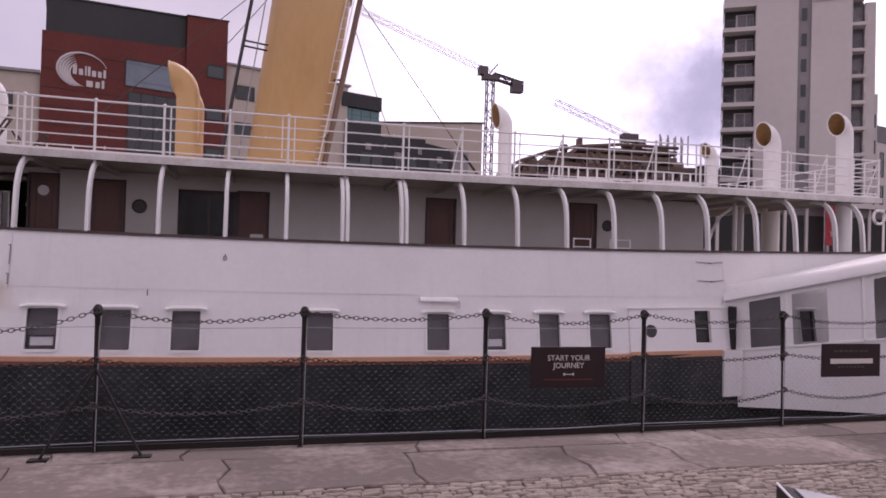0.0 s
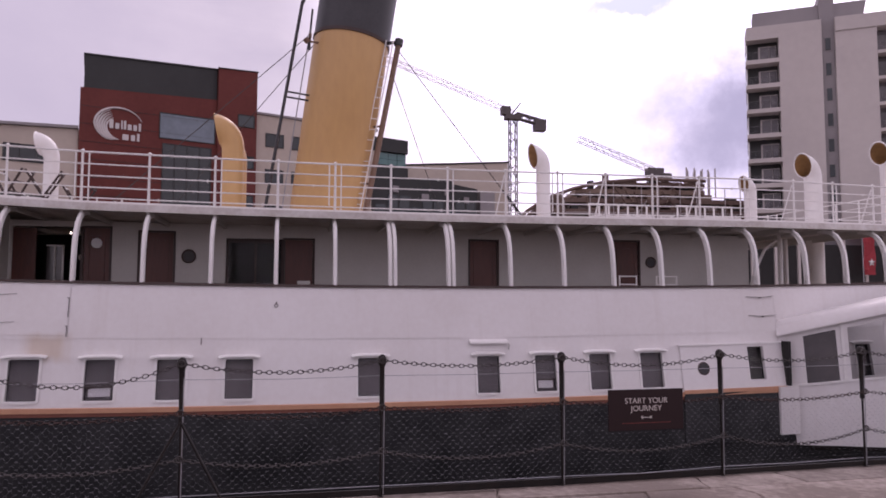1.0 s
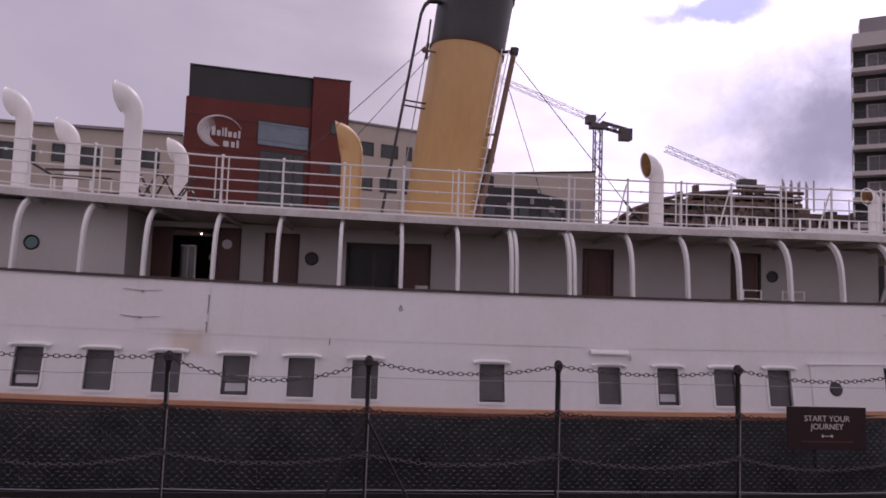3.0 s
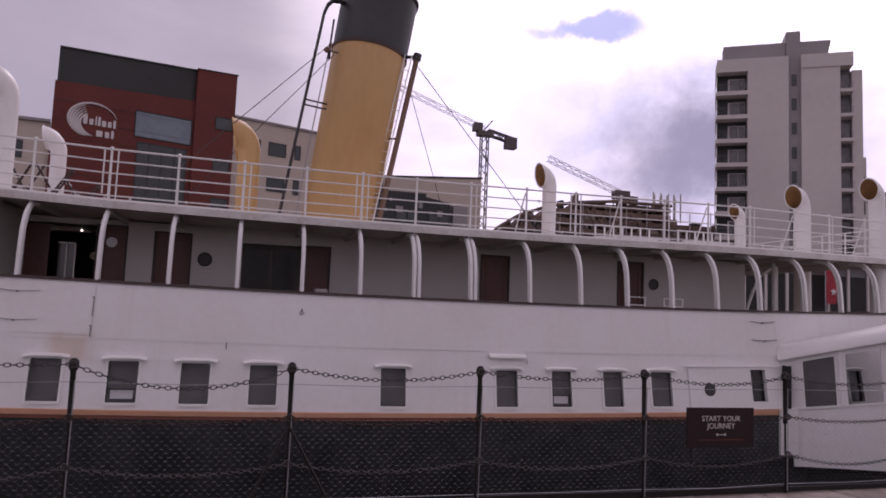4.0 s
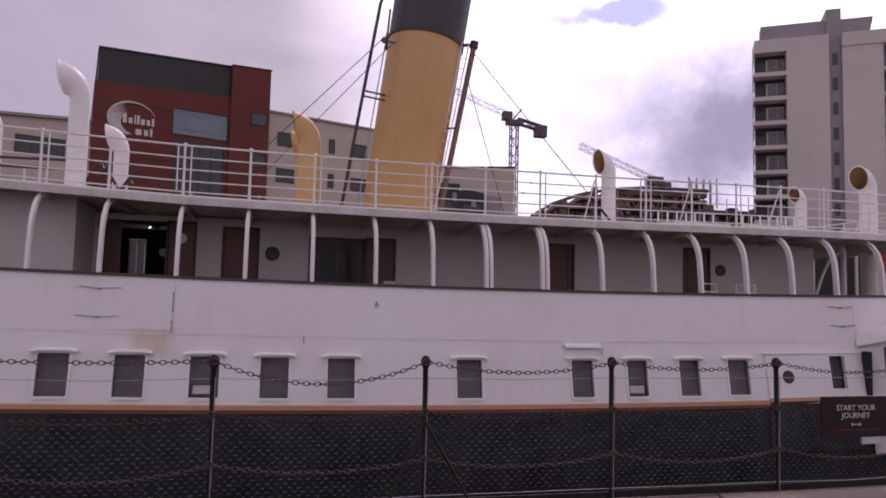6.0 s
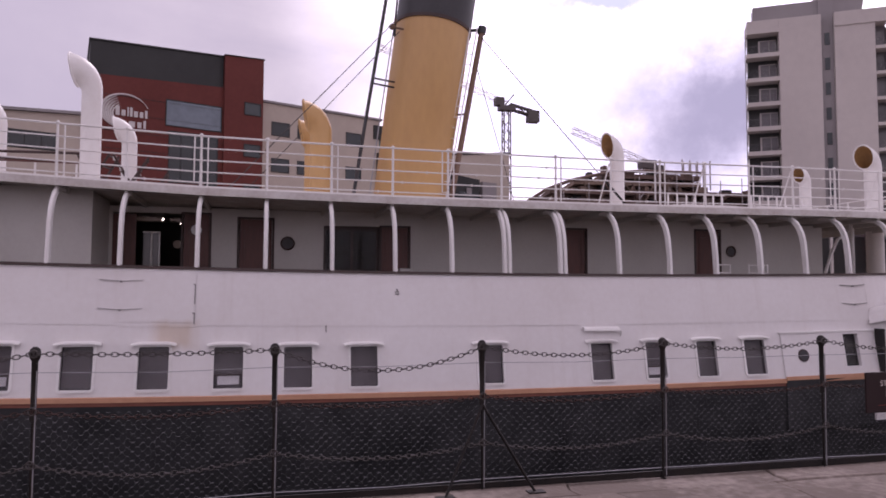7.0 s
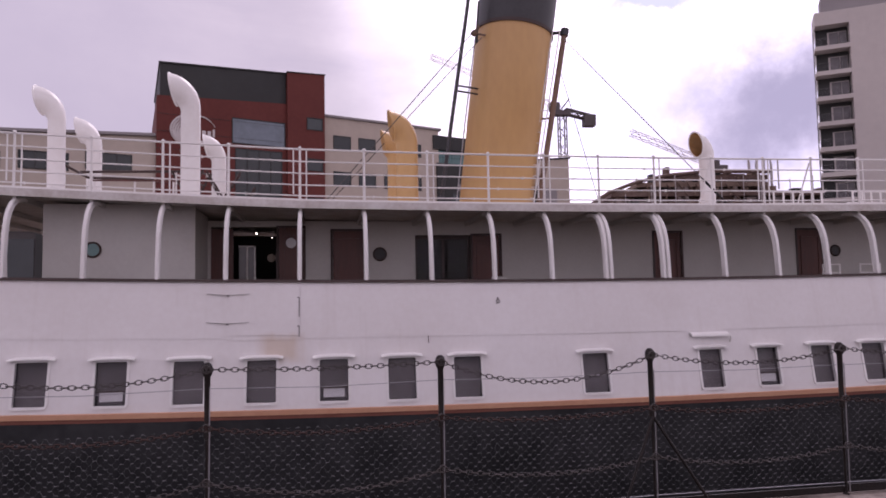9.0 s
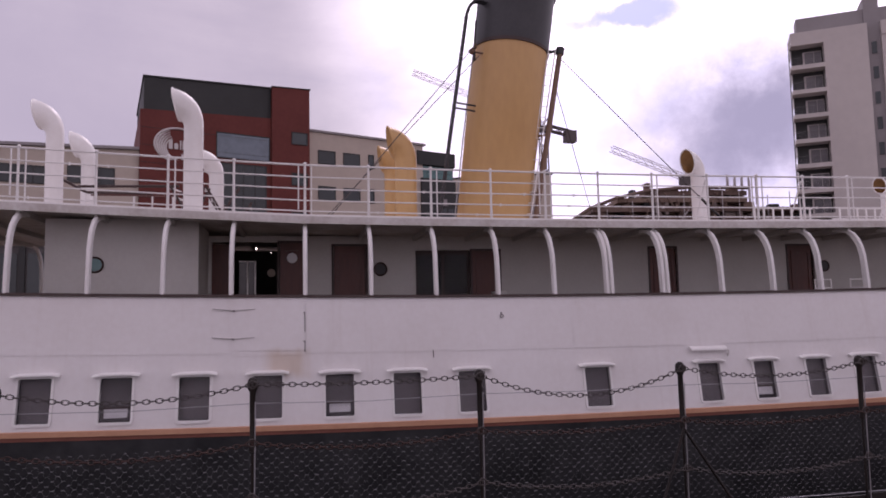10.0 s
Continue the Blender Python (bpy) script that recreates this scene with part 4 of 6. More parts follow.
def cowl(xs, y, zc, r, R, reach, m_out, m_in, label, z0=None):
    """A ventilator: a straight trunk, an elbow and a flared mouth that looks forward."""
    base = deck_top(xs) if z0 is None else z0
    at = Vector((xs, y, base))
    ven = thing("cowl_ventilator", label, "ventilator", "deck ventilators", at=at)
    inv = Matrix.Translation(-at)
    xm = xs - reach
    seg = 28
    # centre line: up the trunk, then a quarter turn towards the mouth
    zb = zc - reach * 1.15
    line = [(xs, base, r), (xs, zb - 0.02, r)]
    for k in range(1, 9):
        a = k / 8 * math.pi / 2 * 0.92
        f = k / 8
        line.append((xs - reach * (1 - math.cos(a)) * 1.02, zb + (zc - zb) * math.sin(a), r + (R - r) * f ** 1.4))

    def shell(scale, rev):
        bm = bmesh.new()
        rings = []
        for i, (x, z, rad) in enumerate(line):
            f = max(0.0, (i - 1) / 8)
            ang = f * radians(101)
            u = Vector((math.cos(ang), 0, math.sin(ang)))
            rings.append([bm.verts.new(Vector((x, y, z)) + u * (rad * scale * math.cos(k * math.tau / seg)) + Vector((0, rad * scale * math.sin(k * math.tau / seg), 0))) for k in range(seg)])
        for a, b in zip(rings, rings[1:]):
            for k in range(seg):
                bm.faces.new((a[k], a[(k + 1) % seg], b[(k + 1) % seg], b[k]))
        return bm, rings

    bm, rings = shell(1.0, False)
    lip = [v.co.copy() for v in rings[-1]]
    ob = part("trunk", bm, m_out, ven, smooth=True)
    ob.matrix_parent_inverse = inv
    bm, _ = shell(0.93, True)
    ob = part("throat", bm, m_in, ven, "brownish yellow inside", smooth=True)
    ob.matrix_parent_inverse = inv
    bm = bmesh.new()
    sweep(bm, lip + [lip[0]], 0.022 if R < 0.5 else 0.03, 6, cap=False)
    ob = part("lip", bm, m_out, ven, smooth=True)
    ob.matrix_parent_inverse = inv
    bm = bmesh.new()
    sweep(bm, [(xs, y, base), (xs, y, base + 0.05)], r + 0.07, 20)
    ob = part("collar", bm, m_out, ven)
    ob.matrix_parent_inverse = inv
    return ven


M_THROAT = mat("ochre_throat", (0.36, 0.20, 0.07), 0.6, color2=(0.2, 0.11, 0.05), big=3, amount=0.7)
WL = "white cowl ventilator with an ochre throat on the boat deck"
cowl(-6.83, 16.5, 6.54, 0.205, 0.36, 0.42, M_TRIM, M_THROAT, "tall white cowl ventilator on the boat deck")
cowl(-6.86, 20.95, 6.26, 0.20, 0.32, 0.40, M_TRIM, M_THROAT, "white cowl ventilator beside dark deck benches")
cowl(-10.40, 18.9, 6.88, 0.20, 0.36, 0.46, M_TRIM, M_THROAT, "tall white cowl ventilator on the boat deck")
cowl(-10.65, 22.6, 7.02, 0.21, 0.38, 0.48, M_TRIM, M_THROAT, "white cowl ventilator near the far rail")
cowl(-1.78, 18.9, 6.44, 0.29, 0.41, 0.46, M_BUFF, M_BUFF, "large buff cowl ventilator before the funnel")
cowl(-1.83, 21.1, 6.46, 0.27, 0.38, 0.42, M_BUFF, M_BUFF, "shorter buff cowl ventilator before the funnel")
cowl(7.28, 19.7, 6.27, 0.215, 0.38, 0.36, M_TRIM, M_THROAT, WL)
cowl(16.52, 19.4, 6.30, 0.27, 0.40, 0.40, M_TRIM, M_THROAT, WL, z0=1.1 + sheer(16.2))
cowl(16.86, 16.73, 6.18, 0.23, 0.34, 0.34, M_TRIM, M_THROAT, WL, z0=1.1 + sheer(16.2))
cowl(15.88, 21.74, 6.05, 0.20, 0.29, 0.30, M_TRIM, M_THROAT, "small white cowl ventilator with an ochre throat")


# ---- gangway ----
GO, GD, GN = Vector((11.69, 14.15, 0)), Vector((0.803, -0.597, 0)).normalized(), Vector((0.597, 0.803, 0)).normalized()


def g_roof(s):
    return 1.20 + 0.25 * min(s, 4.0)


def g_sill(s):
    return -0.10 + 0.155 * min(s, 4.0)


def g_low(s):
    return -1.49 + 0.05 * min(s, 4.0) + 0.11 * max(0, s - 4.0)


def make_gangway():
    at = GO + GD * 3 + Vector((0, 0, -1.4))
    gang = thing("gangway", "white enclosed boarding gangway with slanted windows and a rounded roof", "gangway", at=at)
    inv = Matrix.Translation(-at)
    END = 11.8
    WIDE = 1.9

    def P(s, n, z):
        q = GO + GD * s + GN * n
        return (q.x, q.y, z)

    def gp(name, bm, m, label="", smooth=False):
        ob = part(name, bm, m, gang, label, smooth)
        ob.matrix_parent_inverse = inv
        return ob

    def slab(bm, s0, s1, low, high, n0, n1, lean0=0.0, lean1=0.0, cutN=1):
        """A wall piece between s0 and s1; the ends may lean."""
        k = max(1, int(s1 - s0)) if s1 - s0 > 1.5 else 1
        cols = []
        for i in range(k + 1):
            a = s0 + (s1 - s0) * i / k
            e = lean0 if i == 0 else lean1 if i == k else 0
            cols.append([bm.verts.new(q) for q in (P(a + e, n0, low(a)), P(a, n0, high(a)), P(a, n1, high(a)), P(a + e, n1, low(a)))])
        for p, q in zip(cols, cols[1:]):
            for i in range(4):
                bm.faces.new((p[i], q[i], q[(i + 1) % 4], p[(i + 1) % 4]))
        bm.faces.new(cols[0])
        bm.faces.new(cols[-1])

    bays = [(0.02, 0.70), (0.94, 1.68), (2.62, 3.35), (3.6, 4.35), (5.2, 5.95), (6.2, 6.95), (7.9, 8.6), (8.9, 9.6)]
    for n0, n1 in ((0, 0.06), (WIDE, WIDE + 0.06)):
        bm = bmesh.new()
        slab(bm, -0.30 if n0 == 0 else 2.7, END, g_low, g_sill, n0, n1, lean0=0.13)
        gp("side_panel", bm, M_WHITE, "white lower side")
        bm = bmesh.new()
        slab(bm, -0.58 if n0 == 0 else 2.7, END, lambda s: g_roof(s) - 0.16, g_roof, n0, n1)
        edge = -0.58 if n0 == 0 else 2.7
        for a, b in (bays if n0 == 0 else [(4.2, 4.9), (6.2, 6.95)]):
            slab(bm, edge, a, g_sill, lambda s: g_roof(s) - 0.16, n0, n1, lean0=0.26 if edge < 0 else 0.07, lean1=0.07)
            edge = b
        slab(bm, edge, END, g_sill, lambda s: g_roof(s) - 0.16, n0, n1)
        gp("side_frame", bm, M_WHITE)
        if n0 == 0:
            bm = bmesh.new()
            slab(bm, -0.38, END, lambda s: g_sill(s) - 0.02, lambda s: g_sill(s) + 0.03, -0.03, -0.002)
            gp("sill_trim", bm, M_TRIM)
            for a, b in bays[:1] + bays[3:]:
                bm = bmesh.new()
                slab(bm, a - 0.05, b + 0.05, g_sill, lambda s: g_roof(s) - 0.15, 0.025, 0.035, 0.07, 0.07)
                gp("pane", bm, M_GREYPANE, "smoky grey window pane")
            for s in (0.82, 2.4, 4.5, 6.1):
                bm = bmesh.new()
                slab(bm, s - 0.03, s + 0.03, g_sill, g_roof, -0.03, -0.002, 0.07, 0.07)
                gp("mullion", bm, M_TRIM)
    bm = bmesh.new()
    slab(bm, 2.7, END, lambda s: g_low(s) + 0.28, lambda s: g_low(s) + 0.34, 0.08, WIDE - 0.02)
    gp("walkway", bm, M_SLATE)
    # rounded roof
    bm = bmesh.new()
    prof = [(-0.053, -0.03)] + [(0.5 - 0.56 * math.cos(a), 0.02 + 0.33 * math.sin(a) ** 0.55) for a in [math.pi * k / 14 for k in range(15)]] + [(1.07, -0.03)]

    def wide(s):
        return min(WIDE, max(0.12, 0.33 + 0.743 * s))

    ss = [-0.55, -0.5, -0.4, 0.5, 1.5, 2.5, 4.0, 6, 8, 10, END]
    cols = [[bm.verts.new(P(s, -0.11 if n < 0.05 and k < 2 else n * wide(s), g_roof(s) + h * (0.75 if i == 0 else 1.0))) for k, (n, h) in enumerate(prof)] for i, s in enumerate(ss)]
    for a, b in zip(cols, cols[1:]):
        for k in range(len(prof) - 1):
            bm.faces.new((a[k], a[k + 1], b[k + 1], b[k]))
    bm.faces.new(cols[0])
    bm.faces.new(cols[-1])
    gp("roof", bm, M_WHITE, "rounded white roof", smooth=True)
    # apron against the hull
    bm = bmesh.new()
    sheared(bm, 11.05, 11.55, 14.12, 14.30, -1.3, -0.2)
    gp("apron", bm, M_WHITE)
    # black strip put in for the shade of the gap at the hull
    bm = bmesh.new()
    sheared(bm, 11.29, 11.36, 14.12, 14.36, -0.18, 0.85)
    gp("gap_shade_strip", bm, M_DARK)
    for s in (3.2, 6.0, 9.0):
        bm = bmesh.new()
        sweep(bm, [P(s, 0.2, g_low(s)), P(s, 0.2, -7)], 0.08, 8)
        sweep(bm, [P(s, WIDE - 0.2, g_low(s)), P(s, WIDE - 0.2, -7)], 0.08, 8)
        gp("trestle", bm, M_IRON)
    bm = bmesh.new()
    slab(bm, 0.1, END, lambda s: g_low(s) - 0.14, g_low, 0.2, 0.3)
    slab(bm, 2.8, END, lambda s: g_low(s) - 0.14, g_low, WIDE - 0.3, WIDE - 0.2)
    gp("girder", bm, M_IRON)


make_gangway()


# ---- background ----
BO, BD = Vector((-17.5, 62.2, 0)), Vector((13.58, 5.29, 0)).normalized()
BN = Vector((-BD.y, BD.x, 0))


class Facade:
    """Places on a vertical front: s along it, d behind it (minus: before it)."""

    def __init__(self, o, d, n=None):
        self.o, self.d = Vector(o), Vector(d).normalized()
        self.n = Vector(n or (-self.d.y, self.d.x, 0)).normalized()

    def at(self, s, d, z):
        q = self.o + self.d * s + self.n * d
        return (q.x, q.y, z)

    def block(self, bm, s0, s1, d0, d1, z0, z1, zr=None, z0r=None):
        zr = z1 if zr is None else zr
        z0r = z0 if z0r is None else z0r
        hexa(bm, [self.at(s0, d0, z0), self.at(s1, d0, z0r), self.at(s1, d1, z0r), self.at(s0, d1, z0),
                  self.at(s0, d0, z1), self.at(s1, d0, zr), self.at(s1, d1, zr), self.at(s0, d1, z1)])


def building(name, label, category, fac, at):
    b = thing(name, label, category, at=at)
    inv = Matrix.Translation(-Vector(at))

    def bp(pname, bm, m, parent=None, label=""):
        ob = part(pname, bm, m, parent or b, label)
        if parent is None:
            ob.matrix_parent_inverse = inv
        return ob
    return bp, b


def recessed_window(bp, fac, s0, s1, z0, z1, mat_pane, frame_mat, d=0.0, bars=1):
    bm = bmesh.new()
    w = 0.09
    loops = []
    for e, y in ((0, d + 0.12), (0, d - 0.06), (w, d - 0.06), (w, d + 0.12)):
        loops.append([bm.verts.new(fac.at(q, y, z)) for q, z in ((s0 + e, z0 + e), (s1 - e, z0 + e), (s1 - e, z1 - e), (s0 + e, z1 - e))])
    for p, q in zip(loops, loops[1:]):
        for k in range(4):
            bm.faces.new((p[k], p[(k + 1) % 4], q[(k + 1) % 4], q[k]))
    win = bp("window", bm, frame_mat)
    bm = bmesh.new()
    fac.block(bm, s0 + w, s1 - w, d - 0.02, d - 0.01, z0 + w, z1 - w)
    part("pane", bm, mat_pane, win)
    for k in range(1, bars + 1):
        m = s0 + (s1 - s0) * k / (bars + 1)
        bm = bmesh.new()
        fac.block(bm, m - 0.04, m + 0.04, d - 0.05, d - 0.021, z0 + w, z1 - w)
        part("glazing_bar", bm, frame_mat, win)


def make_college():
    fac = Facade(BO, BD, (-0.25, 0.97, 0))
    at = fac.at(10, 8, -0.07)
    bp, b = building("college_building", "long cream college building with a terracotta red entrance block", "building", fac, at)
    # red block
    bm = bmesh.new()
    fac.block(bm, -0.3, 11.05, 0.3, 14, 0, 19.55, 20.2)
    bp("red_wall", bm, M_TERRA, label="terracotta red clad wall")
    bm = bmesh.new()
    fac.block(bm, 11.05, 14.7, 0, 14, 0, 23.1, 23.35)
    bp("red_pier", bm, M_TERRA)
    bm = bmesh.new()
    fac.block(bm, -0.05, 11.0, 0.5, 13.5, 19.56, 22.4, 23.05)
    bp("attic", bm, M_SLATE, label="dark grey clad attic storey")
    bm = bmesh.new()
    fac.block(bm, -0.15, 11.05, 0.4, 13.6, 22.42, 22.55, 23.2, 23.07)
    fac.block(bm, 10.98, 14.8, -0.08, 14, 23.12, 23.2, 23.45, 23.37)
    bp("coping", bm, M_SLATE)
    # cladding courses
    for k in range(12):
        bm = bmesh.new()
        z = 1.5 + k * 1.5
        fac.block(bm, -0.3, 11.04, 0.27, 0.29, z, z + 0.03)
        bp("cladding_joint", bm, M_SLATE)
    recessed_window(bp, fac, 6.0, 10.9, 16.0, 18.35, M_SKYPANE, M_SLATE, 0.3, 0)
    recessed_window(bp, fac, 6.3, 10.6, 8.0, 15.6, M_PANE, M_SLATE, 0.3, 3)
    recessed_window(bp, fac, 6.3, 10.6, 0.6, 7.6, M_PANE, M_SLATE, 0.3, 3)
    for z in (17.9, 14.0, 10.3, 6.5):
        recessed_window(bp, fac, 12.9, 14.5, z, z + 1.2, M_PANE, M_SLATE, 0.0, 0)
    # left cream wing, in front plane of the street
    bm = bmesh.new()
    fac.block(bm, -60, -0.32, 0.6, 14, 0, 12.15, 16.0)
    bp("cream_wall", bm, M_CREAM, label="cream rendered wing")
    bm = bmesh.new()
    fac.block(bm, -60, -0.35, 0.3, 14.2, 12.2, 12.4, 16.25, 16.02)
    bp("eave_board", bm, M_GREYMID)
    for k in range(12):
        s = -3.9 - k * 4.65
        for z in (14.5, 10.4, 6.4, 2.3):
            zz = z - 0.06 * (-s)
            recessed_window(bp, fac, s - 1.75, s + 1.75, zz - 1.45, zz, M_PANE, M_SLATE, 0.6, 2)
    # right cream wing
    bm = bmesh.new()
    fac.block(bm, 14.72, 27.5, 0.6, 14, 0, 19.5)
    bp("cream_wall", bm, M_CREAM, label="cream rendered wing")
    bm = bmesh.new()
    fac.block(bm, 14.72, 27.8, 0.4, 14.2, 19.52, 19.72)
    bp("eave_board", bm, M_GREYMID)
    for z in (17.8, 14.3, 10.8, 7.3, 3.8):
        for s in (15.7, 18.35):
            recessed_window(bp, fac, s, s + 1.85, z - 1.35, z, M_PANE, M_SLATE, 0.6, 0)
        recessed_window(bp, fac, 21.1, 21.75, z - 1.35, z + 0.1, M_PANE, M_SLATE, 0.6, 0)
        recessed_window(bp, fac, 23.6, 25.4, z - 1.35, z, M_PANE, M_SLATE, 0.6, 0)
    # glazed stair lantern and the low east wing
    bm = bmesh.new()
    fac.block(bm, 27.0, 31.5, 1.0, 8, 0, 15.8)
    bp("stair_wall", bm, M_CREAM)
    bm = bmesh.new()
    fac.block(bm, 26.8, 31.5, 0.4, 8.4, 17.5, 18.95)
    bp("lantern_roof", bm, M_SLATE)
    for k in range(4):
        for j in range(2):
            bm = bmesh.new()
            fac.block(bm, 27.05 + k * 1.1, 28.1 + k * 1.1, 0.8, 0.9, 16.08 + j * 0.7, 16.74 + j * 0.7)
            bp("lantern_pane", bm, M_TEAL)
    bm = bmesh.new()
    fac.block(bm, 27.1, 31.4, 0.95, 7.5, 15.82, 17.48)
    bp("lantern_core", bm, M_SLATE)
    bm = bmesh.new()
    fac.block(bm, 31.5, 45.8, 1.2, 14, 0, 16.35, 18.2)
    bp("cream_wall", bm, M_CREAM, label="cream rendered gable wing")
    bm = bmesh.new()
    fac.block(bm, 31.5, 46.0, 1.1, 14, 16.36, 16.55, 18.42, 18.22)
    bp("eave_board", bm, M_SLATE)
    # dark clad hall before the gable, stepping down to the east
    bm = bmesh.new()
    fac.block(bm, 27.2, 31.46, 0.3, 1.0, 0, 16.05)
    fac.block(bm, 31.47, 37.2, 0.3, 1.19, 0, 14.8, 15.15)
    fac.block(bm, 37.21, 40.7, 0.3, 1.19, 0, 14.75, 14.45)
    bp("hall_wall", bm, M_SLATE, label="dark grey clad hall")
    bm = bmesh.new()
    fac.block(bm, 41.2, 43.3, 0.4, 1.19, 0, 14.3)
    bp("annexe", bm, M_GREYMID)
    for k in range(9):
        s0 = 27.5 + 1.45 * k
        bm = bmesh.new()
        fac.block(bm, s0, s0 + 1.25, 0.22, 0.29, 9.0, 12.9 if k % 3 else 11.8)
        bp("hall_pane", bm, M_PANE)
    for s0, z0, w in ((29.6, 13.2, 0.7), (33.2, 12.6, 0.9), (36.2, 13.4, 0.5), (38.8, 12.7, 0.7)):
        bm = bmesh.new()
        fac.block(bm, s0, s0 + w, 0.2, 0.29, z0, z0 + 0.7)
        bp("vent_grille", bm, M_GREYMID)

    # crest: swept arcs and two words
    logo = thing("wall_logo", "large white wall sign of swept arcs and two words", "sign", at=fac.at(3, 0.2, 16.6))
    linv = Matrix.Translation(-Vector(fac.at(3, 0.2, 16.6)))
    c, R = (2.75, 16.7), 1.62
    for k in range(6):
        bm = bmesh.new()
        rr = R * (1 - 0.06 * k)
        cx, cz = c[0] + 0.07 * k, c[1] - 0.05 * k
        pts = []
        a0, a1 = (radians(20), radians(245)) if k == 0 else (radians(112 + 3 * k), radians(248 + 2 * k))
        for i in range(25):
            a = a0 + (a1 - a0) * i / 24
            pts.append(fac.at(cx + rr * 1.18 * math.cos(a), 0.24, cz + rr * 0.92 * math.sin(a)))
        rad = [0.085 * math.sin(math.pi * min(1, max(0.06, i / 24))) + 0.015 for i in range(25)]
        sweep(bm, pts, rad, 6)
        part("arc", bm, M_LOGO, logo).matrix_parent_inverse = linv
    # the two words as plain bars
    for s0, z0, widths, heights in ((2.0, 16.35, (0.4, 0.4, 0.15, 0.25, 0.4, 0.36, 0.25), (0.78, 0.5, 0.78, 0.78, 0.5, 0.5, 0.68)),
                                    (3.05, 15.45, (0.62, 0.42, 0.26), (0.5, 0.5, 0.68))):
        q = s0
        for w, h in zip(widths, heights):
            bm = bmesh.new()
            fac.block(bm, q, q + w * 0.78, 0.2, 0.24, z0, z0 + h)
            part("word_bar", bm, M_LOGO, logo).matrix_parent_inverse = linv
            q += w + 0.06


make_college()


